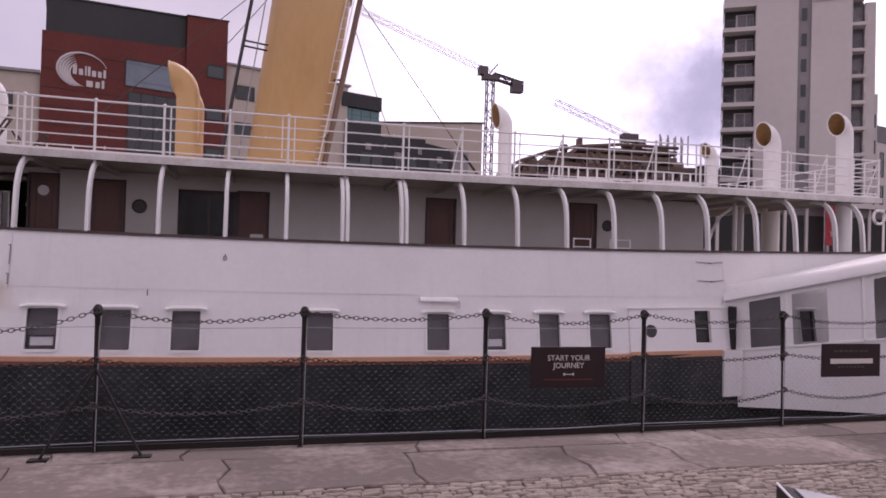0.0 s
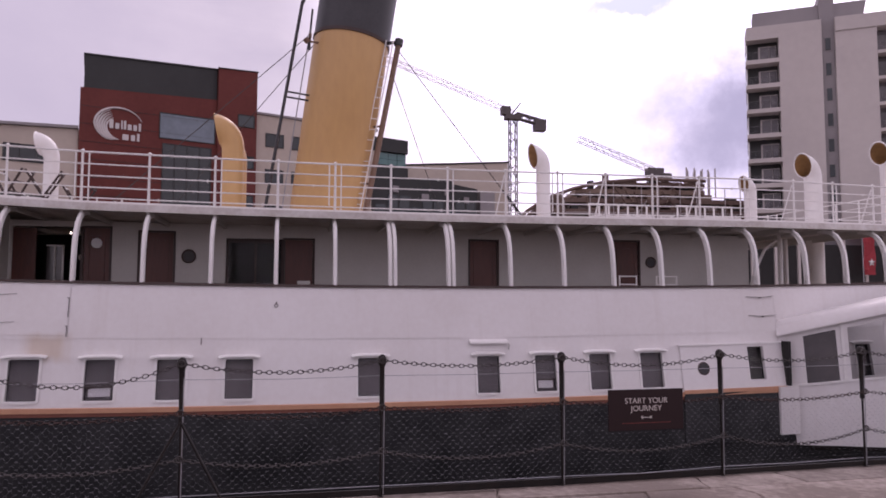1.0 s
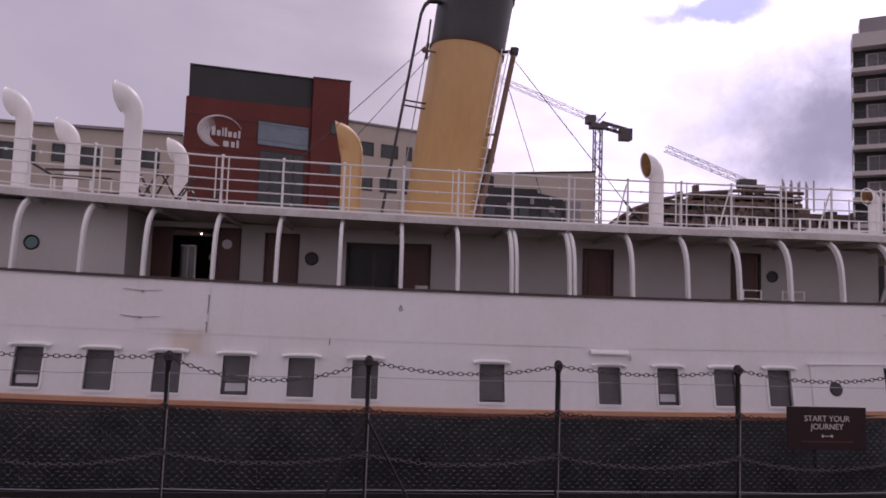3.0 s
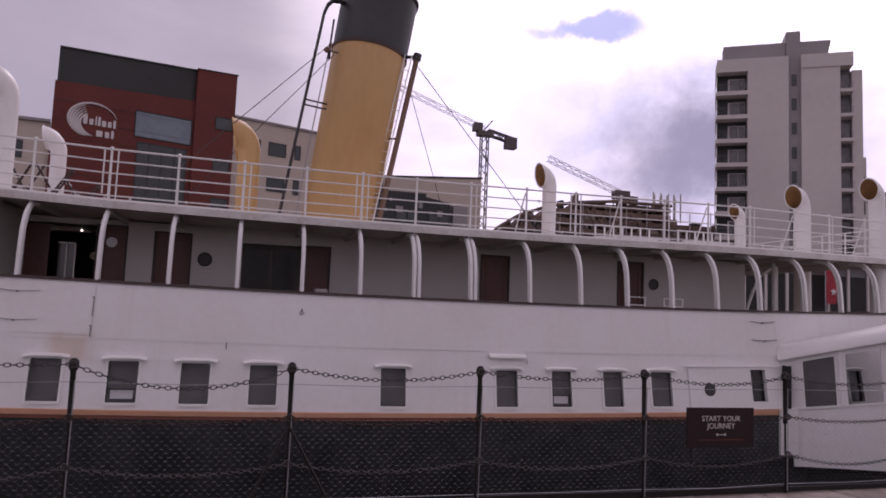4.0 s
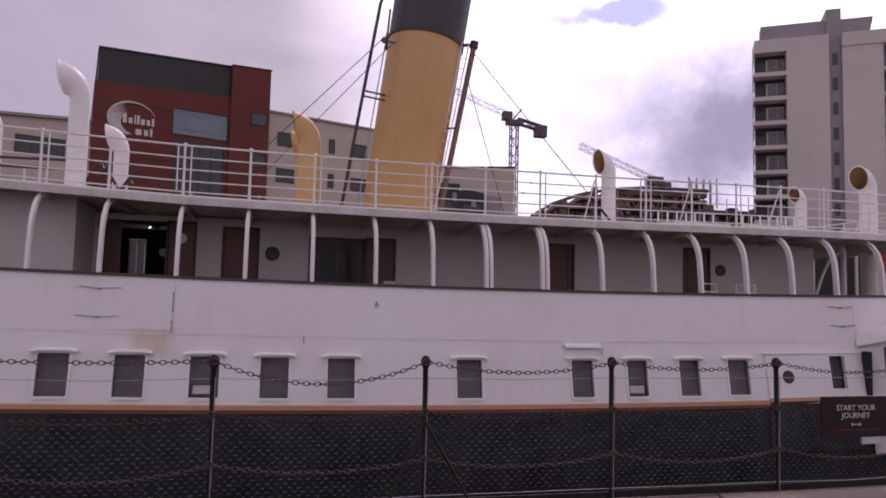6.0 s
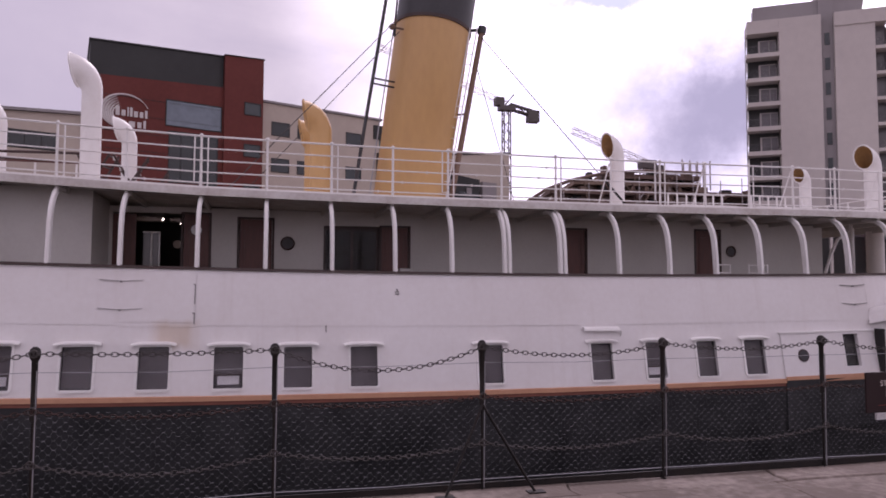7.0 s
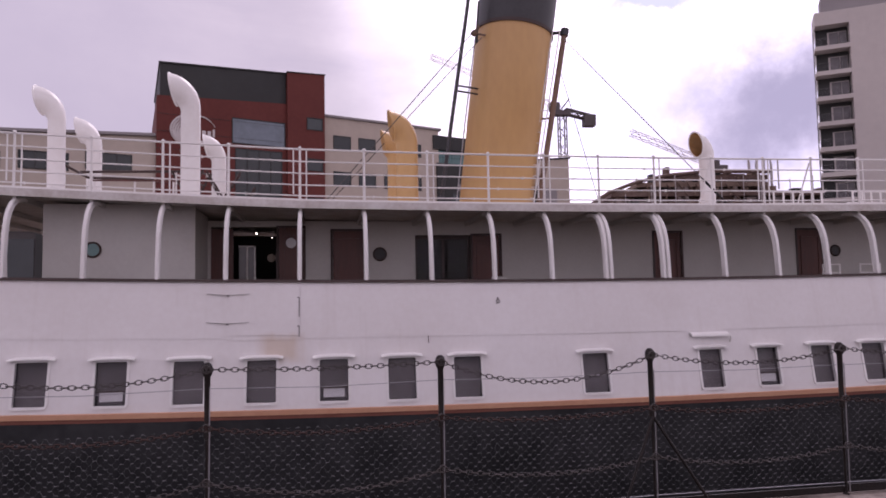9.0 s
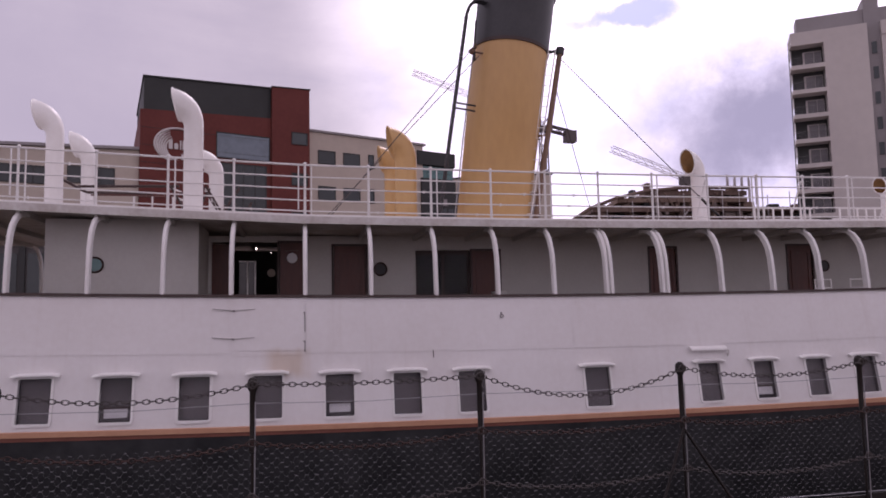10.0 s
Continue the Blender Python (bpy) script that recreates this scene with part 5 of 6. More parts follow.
def make_tower():
    fac = Facade((48.0, 66.45, 0), (0.841, -0.541, 0))
    at = fac.at(7, 7, -0.07)
    bp, b = building("apartment_tower", "tall grey apartment tower with stacked corner balconies", "building", fac, at)
    DEEP = 8.0
    TOP = 31.6
    for s0, s1, d0, z1 in ((3.2, 7.34, 0.0, TOP - 0.02), (8.6, 12.4, 0.0, TOP - 1.5)):
        bm = bmesh.new()
        fac.block(bm, s0, s1, d0, DEEP, 0, z1)
        bp("wall", bm, M_GREYWALL)
    bm = bmesh.new()
    fac.block(bm, 7.345, 8.595, 0.5, DEEP, 0, TOP + 0.2)
    bp("recess_wall", bm, M_GREYMID)
    bm = bmesh.new()
    hexa(bm, [fac.at(q, d, z) for z in (TOP - 0.55, TOP + 1.95) for q, d in ((0.75, 1.2), (11.3 if z < TOP else 11.8, 1.2), (11.3 if z < TOP else 11.8, 3.1), (0.75, 3.1))])
    bp("penthouse", bm, M_GREYMID)
    bm = bmesh.new()
    fac.block(bm, 7.25, 8.7, 1.0, 5, TOP + 0.2, TOP + 3.1)
    bp("lift_head", bm, M_GREYMID)
    # balcony backs darker than the walls: the recess shade is in their colour
    bm = bmesh.new()
    fac.block(bm, 0.0, 3.19, 1.5, 3.2, 0, TOP - 1.3)
    bp("balcony_back", bm, M_SLATE)
    bm = bmesh.new()
    fac.block(bm, 0.0, 3.19, 0.0, 1.49, TOP - 1.45, TOP)
    fac.block(bm, 0.0, 3.19, 1.49, 3.2, TOP - 1.29, TOP)
    bp("cornice", bm, M_GREYWALL)
    bm = bmesh.new()
    fac.block(bm, 12.41, 13.69, 1.5, 5.0, 0, TOP - 1.52)
    bp("balcony_back", bm, M_GREYDARK)
    bm = bmesh.new()
    fac.block(bm, 13.70, 14.72, 0.9, 6.0, 0, TOP - 1.75)
    bp("wall", bm, M_GREYWALL)
    bm = bmesh.new()
    fac.block(bm, 14.73, 15.2, 1.8, 7.0, 0, 20.4)
    bp("stair_wall", bm, M_GREYWALL)
    bm = bmesh.new()
    fac.block(bm, 8.6, 13.66, -0.12, 6.0, TOP - 1.49, TOP)
    bp("cornice", bm, M_GREYWALL)
    for k in range(11):
        z = TOP - 1.43 - 2.72 * (k + 1)
        bm = bmesh.new()
        fac.block(bm, -0.1, 3.19, -0.1, 1.49, z, z + 0.46)
        bal = bp("balcony", bm, M_GREYWALL)
        bm = bmesh.new()
        fac.block(bm, -0.06, 3.18, -0.06, -0.03, z + 0.47, z + 1.25)
        fac.block(bm, -0.06, -0.03, -0.02, 1.48, z + 0.47, z + 1.25)
        part("balustrade", bm, M_GLASS, bal).visible_shadow = False
        bm = bmesh.new()
        fac.block(bm, -0.09, 3.18, -0.09, -0.05, z + 1.26, z + 1.29)
        part("handrail", bm, M_GREYDARK, bal)
        bm = bmesh.new()
        fac.block(bm, 1.25, 3.05, 1.34, 1.45, z + 0.47, z + 2.25)
        part("window_frame", bm, M_GREYWALL, bal)
        for a, c in ((1.42, 2.3), (2.36, 3.0)):
            bm = bmesh.new()
            fac.block(bm, a, c, 1.28, 1.33, z + 0.55, z + 2.15)
            part("pane", bm, M_GREYPANE, bal)
        bm = bmesh.new()
        fac.block(bm, -0.02, 0.1, 1.3, 1.45, z + 0.47, z + 2.6)
        part("corner_post", bm, M_TRIM, bal)
        if k < 11:
            bm = bmesh.new()
            fac.block(bm, 12.41, 13.69, -0.05, 1.49, z - 0.2, z + 0.14)
            b2 = bp("balcony", bm, M_GREYWALL)
            bm = bmesh.new()
            fac.block(bm, 12.43, 13.67, -0.02, 0.02, z + 0.15, z + 0.95)
            part("balustrade", bm, M_GLASS, b2).visible_shadow = False
            bm = bmesh.new()
            fac.block(bm, 12.55, 13.5, 1.42, 1.47, z + 0.16, z + 2.1)
            part("pane", bm, M_GREYPANE, b2)
            bm = bmesh.new()
            fac.block(bm, 14.85, 15.05, 1.74, 1.79, z + 0.3, z + 1.7)
            if z < 18.5:
                bp("stair_window", bm, M_PANE)
        bm = bmesh.new()
        fac.block(bm, 7.72, 8.2, 0.42, 0.48, z + 0.85, z + 2.15)
        bp("slot_window", bm, M_PANE)


make_tower()


def make_low_blocks():
    fac = Facade((67.0, 65.0, 0), (0.95, 0.31, 0))
    bp, b = building("apartment_block", "low pale apartment block with tall dark windows", "building", fac, fac.at(10, 6, -0.07))
    bm = bmesh.new()
    fac.block(bm, -3.0, 26, 0.0, 12, 0, 16.6)
    bp("wall", bm, M_GREYWALL)
    bm = bmesh.new()
    fac.block(bm, 0.2, 7.5, 0.6, 9, 16.61, 18.7)
    bp("roof_plant", bm, M_GREYDARK)
    bm = bmesh.new()
    fac.block(bm, -3.1, 26.1, -0.1, 12.1, 16.601, 16.9)
    bp("coping", bm, M_GREYDARK)
    for k in range(12):
        for z in (1.6, 5.2, 8.8, 12.6):
            q = -1.4 + 2.2 * k
            recessed_window(bp, fac, q, q + 0.9, z, z + 2.9, M_PANE, M_GREYDARK, 0.0, 0)


make_low_blocks()


def make_site():
    """A concrete frame under construction, with a rounded stepped end."""
    at = Vector((45, 92, -0.07))
    site = thing("unfinished_building", "brown concrete frame building under construction with scaffolding", "building", at=at)
    inv = Matrix.Translation(-at)

    def p(name, bm, m):
        part(name, bm, m, site).matrix_parent_inverse = inv

    def front(x):
        return 84 - 0.1 * (x - 26)

    random.seed(5)
    for k, (z, xa) in enumerate(((2.5, 26.8), (5.5, 27.0), (8.5, 27.2), (11.2, 27.8), (12.8, 29.4), (14.2, 31.6), (15.4, 34.8), (16.3, 38.5))):
        xb = 66 if k < 6 else 52
        bm = bmesh.new()
        hexa(bm, [(xa, front(xa), z), (xb, front(xb), z), (xb, 108, z), (xa + 5, 108, z), (xa, front(xa), z + 0.55), (xb, front(xb), z + 0.55), (xb, 108, z + 0.55), (xa + 5, 108, z + 0.55)])
        p("floor_slab", bm, M_RUSTY if k % 3 else M_TAN)
        bm = bmesh.new()
        hexa(bm, [(xa + 1, front(xa) + 1.5, z - 1.9), (xb, front(xb) + 1.5, z - 1.9), (xb, 107, z - 1.9), (xa + 6, 107, z - 1.9), (xa + 1, front(xa) + 1.5, z), (xb, front(xb) + 1.5, z), (xb, 107, z), (xa + 6, 107, z)])
        p("infill", bm, M_RUSTY)
        x = xa + 0.4
        while x < xb - 3:
            w = random.uniform(0.5, 4.0)
            bm = bmesh.new()
            if random.random() < 0.25:
                box(bm, x, x + 0.5, front(x) + 0.1, front(x) + 0.6, z - 2.45, z)
                p("column", bm, M_CONC)
            else:
                deep = random.uniform(0.3, 1.3)
                box(bm, x, x + w, front(x) + deep, front(x) + 1.45, z - random.uniform(1.0, 2.4), z - random.uniform(0.0, 0.6))
                p("boarding", bm, random.choice((M_RUSTY, M_TAN, M_TAN, M_CONC, M_SLATE, M_RUSTY)))
            x += w + random.uniform(0.2, 2.2)
        for i in range(5):
            x = random.uniform(xa + 1, xb - 3)
            bm = bmesh.new()
            sweep(bm, [(x, front(x) - 0.1, z - 2.0), (x + random.uniform(-2.5, 2.5), front(x) - 0.1, z + 0.3)], 0.09, 5)
            p("raking_prop", bm, random.choice((M_TAN, M_RUSTY, M_CRANEL)))
        x = xa + 0.3
        while x < xb - 1:
            w = random.uniform(0.4, 1.6)
            bm = bmesh.new()
            box(bm, x, x + w, front(x) + 0.2, front(x) + 1.2, z + 0.55, z + 0.55 + random.choice((0.2, 0.4, 0.7, 1.1)))
            p("stacked_material", bm, random.choice((M_RUSTY, M_TAN, M_CONC, M_SLATE)))
            x += w + random.uniform(0.4, 2.5)
    # raking edge of the rounded end
    bm = bmesh.new()
    pts = [(26.8, 83.6, 11.2), (28.4, 83.4, 12.9), (31.0, 83.1, 14.6), (34.5, 82.8, 15.9), (38.5, 82.5, 16.8), (44.0, 82.0, 17.3), (52.0, 81.2, 17.2)]
    sweep(bm, pts, 0.22, 8)
    p("raking_edge", bm, M_RUSTY)
    # upright starter bars on the roof
    for k in range(13):
        x = 51.6 + 0.36 * k
        bm = bmesh.new()
        sweep(bm, [(x, 85 + 0.4 * (k % 3), 15.6), (x, 85 + 0.4 * (k % 3), 19.7 - 0.2 * (k % 4))], 0.1, 5)
        p("starter_bar", bm, M_CRANEL)
    # scaffold tubes
    for k in range(13):
        x = 28 + 2.9 * k + random.uniform(-0.8, 0.8)
        bm = bmesh.new()
        sweep(bm, [(x, front(x) - 0.5, 0), (x, front(x) - 0.5, 11.5 + 5.0 * min(1, max(0, (x - 27) / 12)) + random.uniform(-0.3, 0.7))], 0.06, 5)
        p("scaffold_tube", bm, M_CRANEL)
    for z in (9.2, 12.9):
        bm = bmesh.new()
        sweep(bm, [(28 + (z - 6) * 0.8, front(30) - 0.55, z), (66, front(66) - 0.55, z)], 0.05, 5)
        p("scaffold_tube", bm, M_CRANEL)


make_site()


def lattice(a, b, w, bays, r, up=(0, 0, 1)):
    """A square lattice boom from a to b."""
    a, b = Vector(a), Vector(b)
    d = (b - a).normalized()
    u = Vector(up) - d * d.dot(Vector(up))
    u = u.normalized() if u.length > 0.01 else Vector((1, 0, 0))
    v = d.cross(u)
    bm = bmesh.new()
    cs = [u * i * w / 2 + v * j * w / 2 for i, j in ((1, 1), (1, -1), (-1, -1), (-1, 1))]
    for c in cs:
        sweep(bm, [a + c, b + c], r, 4)
    for k in range(bays):
        p, q = a.lerp(b, k / bays), a.lerp(b, (k + 1) / bays)
        for m in range(4):
            c, e = cs[m], cs[(m + 1) % 4]
            sweep(bm, [p + c, q + e] if k % 2 else [p + e, q + c], r * 0.6, 3, cap=False)
    return bm


def make_cranes():
    at = Vector((37.0, 116, -0.07))
    cr = thing("tower_crane", "dark tower crane with a pale jib and counterweight", "crane", "construction cranes", at=at)
    inv = Matrix.Translation(-at)

    def p(name, bm, m):
        part(name, bm, m, cr).matrix_parent_inverse = inv

    p("mast", lattice((37.0, 116, 0), (37.0, 116, 33.2), 1.2, 22, 0.12), M_CRANE)
    p("jib", lattice((37.2, 116, 34.4), (14.0, 116, 42.8), 0.8, 26, 0.045), M_CRANEL)
    bm = bmesh.new()
    box(bm, 35.6, 38.4, 115.2, 116.8, 33.2, 34.0)
    box(bm, 34.9, 36.4, 115.2, 116.8, 34.0, 35.4)
    p("slewing_platform", bm, M_CRANE)
    bm = lattice((37.5, 116, 34.0), (42.3, 116, 32.9), 0.9, 6, 0.16)
    p("counter_jib", bm, M_CRANE)
    bm = bmesh.new()
    box(bm, 40.9, 42.9, 115.2, 116.8, 31.4, 33.4)
    p("counterweight", bm, M_CRANE)
    bm = tube([(38.4, 116, 36.2), (36.8, 116, 34.2)], 0.12, 5)
    p("a_frame", bm, M_CRANE)
    at = Vector((59.0, 104, -0.07))
    cr = thing("luffing_crane", "pale lattice crane with a lowered jib behind the building site", "crane", "construction cranes", at=at)
    inv = Matrix.Translation(-at)
    p("mast", lattice((57.0, 104, 0), (57.0, 104, 22.0), 1.3, 12, 0.12), M_CRANE)
    p("jib", lattice((57.0, 104, 22.9), (44.0, 104, 27.5), 0.85, 18, 0.05), M_CRANEL)
    bm = bmesh.new()
    box(bm, 56.0, 58.6, 103.2, 104.8, 21.9, 23.2)
    box(bm, 58.6, 60.0, 103.2, 104.8, 21.3, 22.4)
    p("cab", bm, M_CRANE)


make_cranes()


def make_banner():
    at = Vector((40.35, 43.2, -0.07))
    b = thing("flag_banner", "red vertical banner with a white star on a pole", "banner", at=at)
    inv = Matrix.Translation(-at)
    bm = bmesh.new()
    n = 10
    rows = []
    for k in range(n + 1):
        z = 7.1 - 3.4 * k / n
        rows.append([bm.verts.new((40.42 + 1.0 * i / 4, 43.2 + 0.06 * math.sin(k * 1.1 + i), z)) for i in range(5)])
    for a, c in zip(rows, rows[1:]):
        for i in range(4):
            bm.faces.new((a[i], a[i + 1], c[i + 1], c[i]))
    bmesh.ops.solidify(bm, geom=list(bm.faces), thickness=0.01)
    part("cloth", bm, M_BANNER, b, "faded red cloth").matrix_parent_inverse = inv
    part("pole", tube([(40.35, 43.2, -0.07), (40.35, 43.2, 7.3)], 0.04, 8), M_GALV, b).matrix_parent_inverse = inv
    bm = bmesh.new()
    rim = []
    for k in range(10):
        r = 0.34 if k % 2 == 0 else 0.14
        rim.append(bm.verts.new((41.0 + r * math.sin(k * math.pi / 5), 43.1, 4.6 + r * math.cos(k * math.pi / 5))))
    hub = bm.verts.new((41.0, 43.04, 4.6))
    for k in range(10):
        bm.faces.new((rim[k], rim[(k + 1) % 10], hub))
    part("star", bm, M_LOGO, b).matrix_parent_inverse = inv


make_banner()


def make_shed(x0, x1, y, h, step, pale):
    """A low quayside building with dark glazing between posts."""
    at = Vector(((x0 + x1) / 2, y + 3, -0.07))
    sh = thing("quayside_shed", "low grey quayside building with dark glazing" if pale else "low dark clad quayside shed", "building", at=at)
    inv = Matrix.Translation(-at)
    bm = bmesh.new()
    box(bm, x0, x1, y, y + 6, -0.07, h)
    part("wall", bm, M_SHED if not pale else M_GREYDARK, sh).matrix_parent_inverse = inv
    bm = bmesh.new()
    box(bm, x0 - 0.3, x1 + 0.3, y - 0.5, y + 6.3, h + 0.004, h + 0.35)
    part("roof", bm, M_GREYWALL if pale else M_SLATE, sh).matrix_parent_inverse = inv
    x = x0 + 0.4
    while x < x1 - step:
        bm = bmesh.new()
        box(bm, x, x + step * 0.8, y - 0.05, y - 0.005, 0.6, h - 0.7)
        part("window", bm, M_DARK if pale else M_PANE, sh).matrix_parent_inverse = inv
        bm = bmesh.new()
        box(bm, x + step * 0.84, x + step * 0.96, y - 0.12, y - 0.005, 0, h - 0.01)
        part("post", bm, M_GREYWALL if pale else M_SLATE, sh).matrix_parent_inverse = inv
        x += step


make_shed(24, 62, 44, 6.6, 1.9, True)
make_shed(-48, -14, 42, 6.2, 2.6, False)


# ---- quayside fence ----
FY = 6.44


def fy(x):
    """The fence line, which draws away a little past the sign."""
    return FY + 0.03 * max(0.0, x - 2.6)


FPITCH = 1.873
POSTS = [-1.137 + FPITCH * i for i in range(-5, 7)]


def links(bm, a, b, sag, size=0.066, r=0.0044):
    """Chain links along a hanging line."""
    a, b = Vector(a), Vector(b)
    n = int((b - a).length * 1.02 / (size * 0.74))
    def at(f):
        q = a.lerp(b, f)
        q.z -= sag * 4 * f * (1 - f)
        return q
    for k in range(n):
        p, q = at(k / n), at((k + 1) / n)
        c, d = (p + q) / 2, (q - p).normalized()
        side = Vector((0, 1, 0)) if k % 2 else d.cross(Vector((0, 1, 0)))
        pts = []
        for i in range(9):
            t = i / 8 * math.tau
            pts.append(c + d * (size * 0.5 * math.cos(t)) + side * (size * 0.27 * math.sin(t)))
        sweep(bm, pts, r, 4, cap=False)


def make_fence():
    fence = thing("chain_fence", "black iron post and chain fence with wire netting", "fence", at=(0, FY, 0))
    inv = Matrix.Translation((0, -FY, 0))

    def fp(name, bm, m, parent=None, smooth=False, label=""):
        ob = part(name, bm, m, parent or fence, label, smooth)
        if parent is None:
            ob.matrix_parent_inverse = inv
        return ob

    random.seed(11)
    lean = {x: random.uniform(-0.012, 0.012) for x in POSTS}
    for x in POSTS:
        bm = bmesh.new()
        pts = [(0, 0.03), (0.03, 0.03), (0.032, 0.0115), (0.80, 0.0115), (0.81, 0.026), (0.86, 0.026), (0.87, 0.022), (1.285, 0.024), (1.30, 0.034), (1.325, 0.042), (1.355, 0.043), (1.382, 0.036), (1.40, 0.016)]
        sweep(bm, [(x + lean[x] * (1.32 - z), fy(x), z - 0.03) for z, r in pts], [r for z, r in pts], 14)
        post = fp("post", bm, M_IRON, smooth=True)
        for z in (0.44, 0.86, 1.315):
            bm = bmesh.new()
            ring(bm, (x, z), 0.03, 0.008, fy(x) - 0.045, 10)
            part("eye", bm, M_CHAIN, post)
        bm = bmesh.new()
        sweep(bm, [(x + 0.016, fy(x) - 0.016, 0.02), (x + 0.022, fy(x) - 0.022, 1.18)], 0.005, 5)
        part("netting_rod", bm, M_GALV, post)
    slack = {2: 0.105, 3: 0.02, 4: 0.20, 5: 0.10, 6: 0.07, 7: 0.10, 8: 0.085}
    for k, (a, b) in enumerate(zip(POSTS, POSTS[1:])):
        for z, sag in ((1.318, slack.get(k, 0.09)), (0.86, random.uniform(0.045, 0.085)), (0.44, random.uniform(0.09, 0.14))):
            bm = bmesh.new()
            links(bm, (a, fy(a) - 0.05, z), (b, fy(b) - 0.05, z), sag)
            fp("chain", bm, M_RUSTCHAIN if z == 0.86 else M_CHAIN)
    x0, x1 = POSTS[0], POSTS[-1]
    for z, r in ((1.16, 0.0032), (0.09, 0.004)):
        pts = []
        for a, b in zip(POSTS, POSTS[1:]):
            pts += [(a, fy(a) + 0.03, z), ((a + b) / 2, fy((a + b) / 2) + 0.03, z - random.uniform(0.0, 0.02))]
        fp("tension_wire", tube(pts + [(x1, fy(x1) + 0.03, z)], r, 6), M_GALV)
    for a, b in zip(POSTS, POSTS[1:]):
        bm = bmesh.new()
        dz = random.uniform(-0.008, 0.01)
        hexa(bm, [(px, fy(px) + o, z) for z in (0.004, 0.066 + dz) for px, o in ((a, 0.012), (b, 0.012), (b, 0.03), (a, 0.03))])
        fp("base_rail", bm, M_IRON)
    # hexagonal wire netting, thin wires with twisted joints
    verts, faces = [], []

    def wire(p, q, r):
        d = (q - p).normalized()
        u = d.cross(Vector((0, 1, 0)))
        v = Vector((0, 1, 0))
        i = len(verts)
        for c in (p, q):
            verts.extend([c + u * r, c - u * r * 0.5 + v * r * 0.87, c - u * r * 0.5 - v * r * 0.87])
        for k in range(3):
            faces.append((i + k, i + (k + 1) % 3, i + 3 + (k + 1) % 3, i + 3 + k))

    cw, ch = 0.079, 0.036
    nx, nz = int((x1 - x0) / cw), int((0.86 - 0.09) / ch)

    def wob(x, z):
        return Vector((x, fy(x) + 0.035 + 0.02 * noise.noise((x * 1.3, z * 1.7, 3.0)), z + 0.012 * noise.noise((x * 0.9, z * 2.0, 8.0))))

    for j in range(nz):
        z = 0.10 + ch * j
        off = cw / 2 if j % 2 else 0.0
        for i in range(nx):
            x = x0 + off + cw * i
            c = wob(x, z)
            a, b = c + Vector((-0.012, 0, 0)), c + Vector((0.012, 0, 0))
            wire(a, b, random.uniform(0.0009, 0.0019))
            if j + 1 < nz:
                u = wob(x + cw / 2, z + ch)
                wire(b, u + Vector((-0.012, 0, 0)), 0.00028)
                u = wob(x - cw / 2, z + ch)
                wire(a, u + Vector((0.012, 0, 0)), 0.00028)
    me = bpy.data.meshes.new("wire_netting")
    me.from_pydata(verts, [], faces)
    me.materials.append(M_NET)
    net = new("wire_netting", me)
    net.parent, net.matrix_parent_inverse = fence, inv
    tagged(net, "galvanised hexagonal wire netting", kind="stuff")
    # raking struts at one post
    x = POSTS[5]
    for dx in (-0.40, 0.45):
        bm = bmesh.new()
        sweep(bm, [(x, FY - 0.02, 0.78), (x + dx, FY - 0.2, 0.0)], 0.013, 8)
        box(bm, x + dx - 0.08, x + dx + 0.08, FY - 0.25, FY - 0.15, 0.0, 0.018)
        fp("strut", bm, M_IRON)


make_fence()


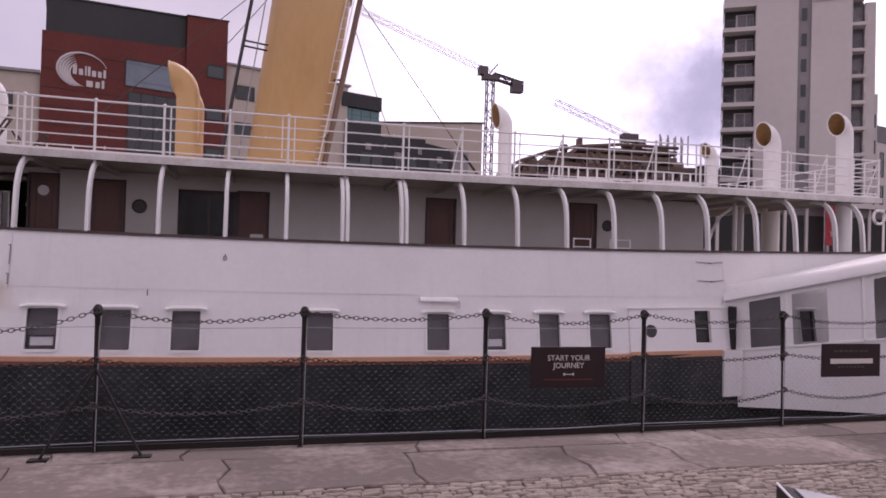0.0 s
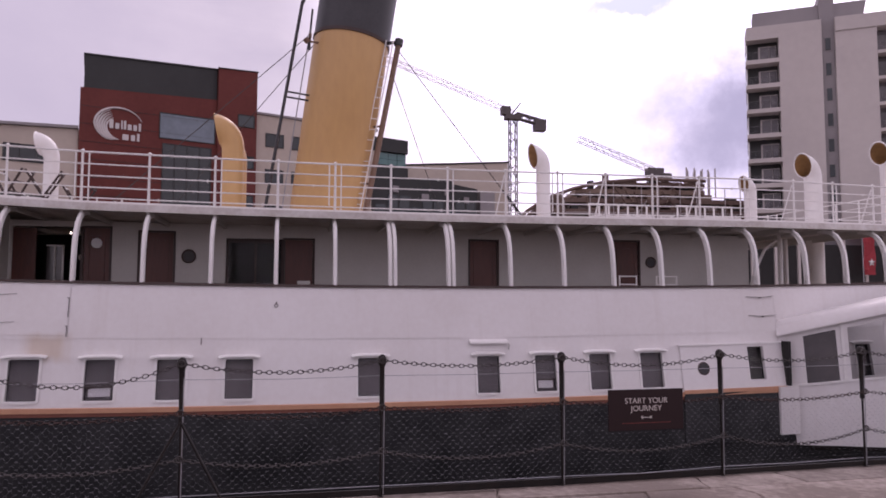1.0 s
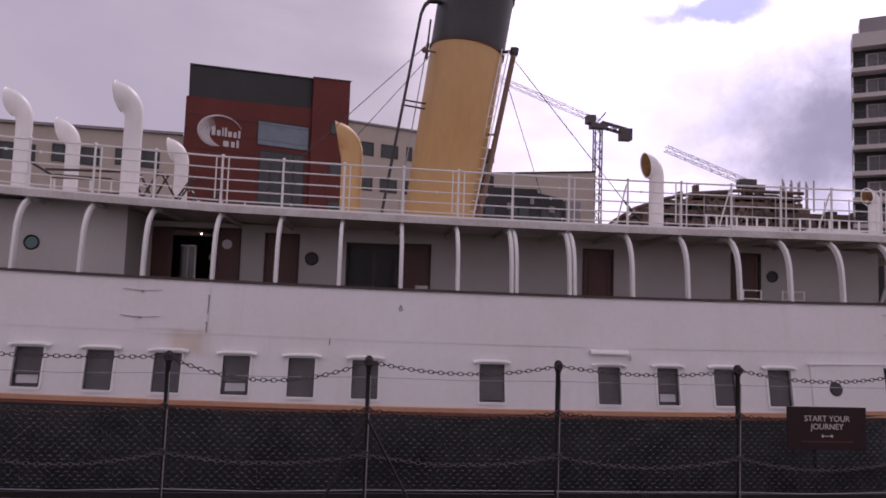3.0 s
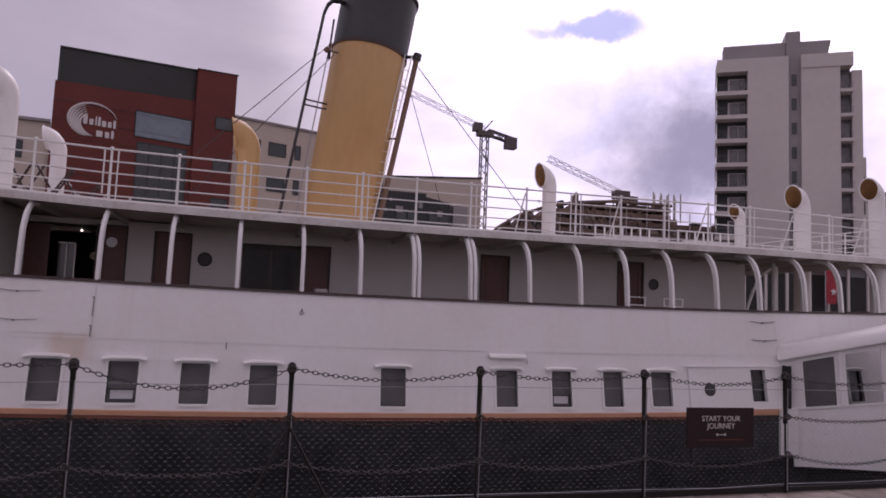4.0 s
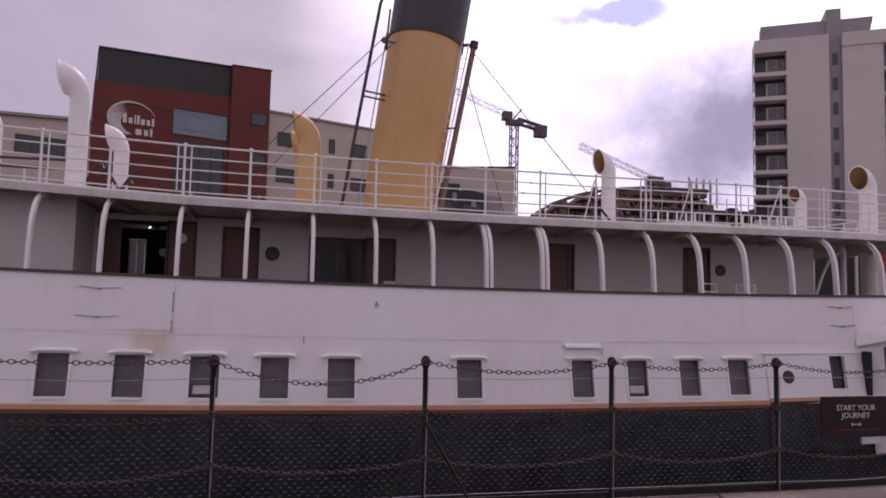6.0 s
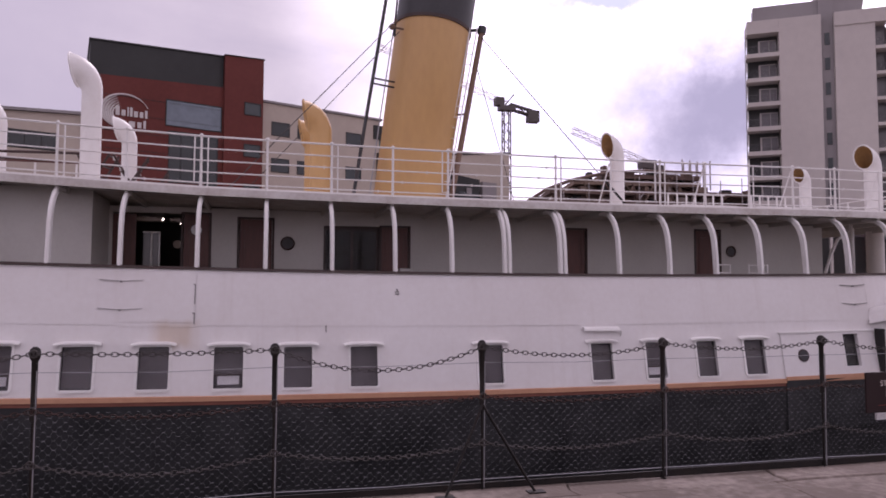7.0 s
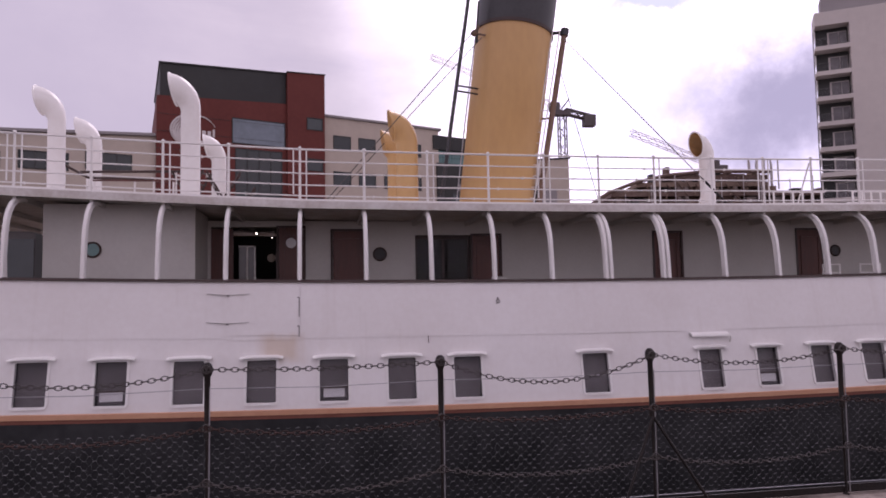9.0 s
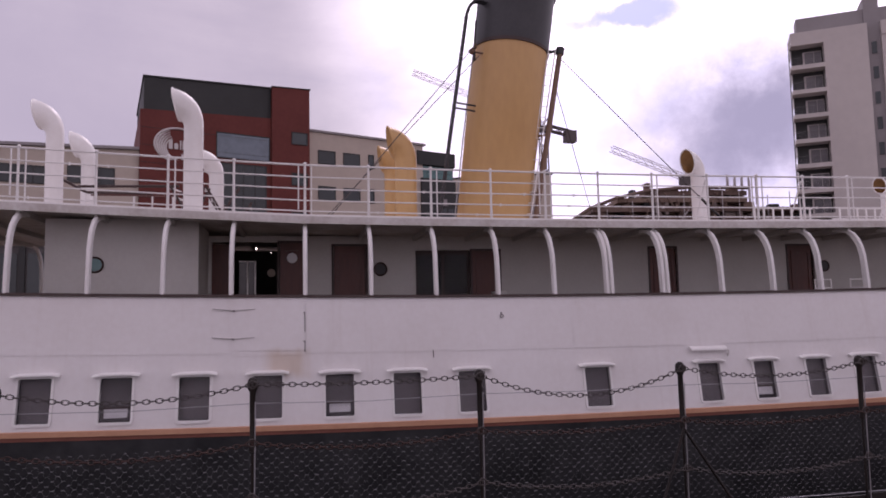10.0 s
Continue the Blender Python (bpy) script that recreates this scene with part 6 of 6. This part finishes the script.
def make_sign(x0, x1, z0, z1, kind):
    at = Vector(((x0 + x1) / 2, fy(x0) - 0.06, z0))
    s = thing("fence_sign", "dark maroon board with cream lettering hung on the fence" if kind == 1 else "dark maroon board with a pale bar hung on the fence", "sign", "fence signs", at=at)
    inv = Matrix.Translation(-at)
    bm = bmesh.new()
    box(bm, x0, x1, fy(x0) - 0.085, fy(x0) - 0.065, z0, z1)
    part("board", bevelled(bm, 0.004), M_SIGN, s).matrix_parent_inverse = inv
    xm, y = (x0 + x1) / 2, fy(x0) - 0.088
    if kind == 1:
        for text, z, size in (("START YOUR", z1 - 0.145, 0.083), ("JOURNEY", z1 - 0.225, 0.083)):
            ob = written("lettering", text, size, M_LETTER, pose(xm, y, z, 90, 0, 0), s)
            ob.matrix_parent_inverse = inv
        bm = bmesh.new()
        box(bm, xm - 0.05, xm + 0.05, y - 0.002, y, z1 - 0.296, z1 - 0.288)
        for k in (-1, 1):
            box(bm, xm + k * 0.05 - 0.01, xm + k * 0.05 + 0.01, y - 0.002, y, z1 - 0.304, z1 - 0.278)
        part("arrow", bm, M_LETTER, s).matrix_parent_inverse = inv
        bm = bmesh.new()
        box(bm, xm - 0.28, xm + 0.28, y - 0.001, y, z0 + 0.075, z0 + 0.083)
        part("rule", bm, M_TERRA, s).matrix_parent_inverse = inv
    else:
        bm = bmesh.new()
        box(bm, xm - 0.31, xm + 0.31, y - 0.003, y, z0 + 0.16, z0 + 0.22)
        part("pale_bar", bevelled(bm, 0.0012, 1), M_LETTER, s).matrix_parent_inverse = inv
        for z, w in ((z1 - 0.1, 0.26), (z0 + 0.11, 0.2)):
            bm = bmesh.new()
            for k in range(7):
                a = xm - w + 2 * w * k / 7
                box(bm, a, a + 2 * w / 7 - 0.02, y - 0.002, y, z, z + 0.022)
            part("text_bar", bm, M_CHAIN, s).matrix_parent_inverse = inv
    for x in (x0 + 0.08, x1 - 0.08):
        bm = bmesh.new()
        ring(bm, (x, z1 - 0.02), 0.02, 0.004, fy(x0) - 0.075, 8)
        part("cable_tie", bm, M_GALV, s).matrix_parent_inverse = inv


make_sign(3.10, 3.955, 0.545, 0.972, 1)
make_sign(6.86, 7.71, 0.585, 0.985, 2)


def make_lectern():
    """Dark cabinet with a glossy sloping top; origin under its far corner."""
    at = Vector((2.84, 2.36, -0.085))
    le = thing("information_lectern", "dark metal lectern with a sloping glossy panel on the quay", "lectern", at=at)
    le.rotation_euler = (0, 0, radians(-23.8))
    W, D, Z = 0.58, 0.80, 0.91
    bm = bmesh.new()
    hexa(bm, [(0, -D, 0.12), (W, -D, 0.12), (W, 0, 0.12), (0, 0, 0.12), (0, -D, Z - 0.02), (W, -D, Z - 0.1), (W, 0, Z - 0.1), (0, 0, Z - 0.02)])
    part("cabinet", bevelled(bm, 0.006), M_IRON, le)
    bm = bmesh.new()
    hexa(bm, [(0.07, -D + 0.05, Z - 0.024), (W - 0.05, -D + 0.05, Z - 0.088), (W - 0.05, -0.05, Z - 0.088), (0.07, -0.05, Z - 0.024),
              (0.07, -D + 0.05, Z - 0.016), (W - 0.05, -D + 0.05, Z - 0.08), (W - 0.05, -0.05, Z - 0.08), (0.07, -0.05, Z - 0.016)])
    part("panel", bm, M_ACRYL, le, "pale glossy panel")
    part("edge_strip", tube([(0.004, -D, Z - 0.014), (0.004, 0, Z - 0.014)], 0.006, 6), M_TRIM, le)
    for x in (0.06, W - 0.14):
        bm = bmesh.new()
        box(bm, x, x + 0.08, -0.5, -0.35, 0, 0.12)
        part("leg", bm, M_IRON, le)


make_lectern()

# ---- paving, laid last ----
QUAY_ROWS = ((6.07, QUAY), (5.12, 6.064))
random.seed(3)
paving = tagged(new("pavement"), "worn sandstone flags and rubble setts along the quay", "pavement", kind="structure")


def slab_mesh(x0, x1, y0, y1, chip):
    """One flag: a low block with broken corners and a worn edge."""
    j = lambda a: random.uniform(-a, a)
    out = []
    for (ax, ay), (bx, by) in (((x0, y0), (x1, y0)), ((x1, y0), (x1, y1)), ((x1, y1), (x0, y1)), ((x0, y1), (x0, y0))):
        for f in (0.0, 0.33, 0.7):
            c = chip * (2.2 if f == 0 else 1)
            cx, cy = (x0 + x1) / 2, (y0 + y1) / 2
            px, py = ax + (bx - ax) * f, ay + (by - ay) * f
            k = abs(j(c))
            px += 0.045 * math.sin(py * 9 + (x0 if px < cx else x1) * 3)
            out.append((px + (cx - px) * k, py + (cy - py) * k))
    bm = bmesh.new()
    lift = random.uniform(-0.006, 0.008)
    lo = [bm.verts.new((x, y, -0.072)) for x, y in out]
    mi = [bm.verts.new((x, y, lift - 0.01)) for x, y in out]
    cx, cy = sum(p[0] for p in out) / 12, sum(p[1] for p in out) / 12
    hi = [bm.verts.new((cx + (x - cx) * 0.988, cy + (y - cy) * 0.975, lift + j(0.004))) for x, y in out]
    for a, b in ((lo, mi), (mi, hi)):
        for i in range(12):
            bm.faces.new((a[i], a[(i + 1) % 12], b[(i + 1) % 12], b[i]))
    mid = bm.verts.new((cx, cy, lift + j(0.004)))
    for i in range(12):
        bm.faces.new((hi[i], hi[(i + 1) % 12], mid))
    return bm


bed = bmesh.new()
box(bed, -11.5, 13.5, 5.06, QUAY - 0.01, -0.069, -0.02)
part("bedding", bed, M_BED, paving)
for y0, y1 in QUAY_ROWS:
    x = -11.0 + random.uniform(0, 0.6)
    while x < 13.0:
        w = random.uniform(1.0, 2.3)
        part("flagstone", slab_mesh(x, x + w - 0.004, y0, y1, 0.010), M_FLAG, paving)
        x += w
# rubble setts: the stretch that the walk passes nearest as single stones
rest = bmesh.new()
y = 3.4
while y < 5.06:
    h = random.uniform(0.05, 0.085)
    x = -4.0 + random.uniform(0, 0.1)
    while x < 9.5:
        w = random.uniform(0.07, 0.19)
        near = 1.6 < x < 5.6 and y > 4.52
        bm = bmesh.new() if near else rest
        t = random.uniform(-0.016, 0.008)
        g = 0.003
        c = [(x + g, y + g), (x + w - g, y + g), (x + w - g, y + h - g), (x + g, y + h - g)]
        c = [(a + random.uniform(-0.014, 0.014), b + random.uniform(-0.010, 0.010)) for a, b in c]
        mx, my = x + w / 2, y + h / 2
        lo = [bm.verts.new((a, b, -0.072)) for a, b in c]
        mi = [bm.verts.new((a, b, t - 0.012)) for a, b in c]
        hi = [bm.verts.new((mx + (a - mx) * 0.78, my + (b - my) * 0.72, t + random.uniform(-0.005, 0.005))) for a, b in c]
        for p, q in ((lo, mi), (mi, hi)):
            for k in range(4):
                bm.faces.new((p[k], p[(k + 1) % 4], q[(k + 1) % 4], q[k]))
        bm.faces.new(hi)
        if near:
            part("sett", bm, M_COBBLE, paving)
        x += w
    y += h
tagged(part("setts_beyond", rest, M_COBBLE, paving), "rubble setts", kind="stuff")
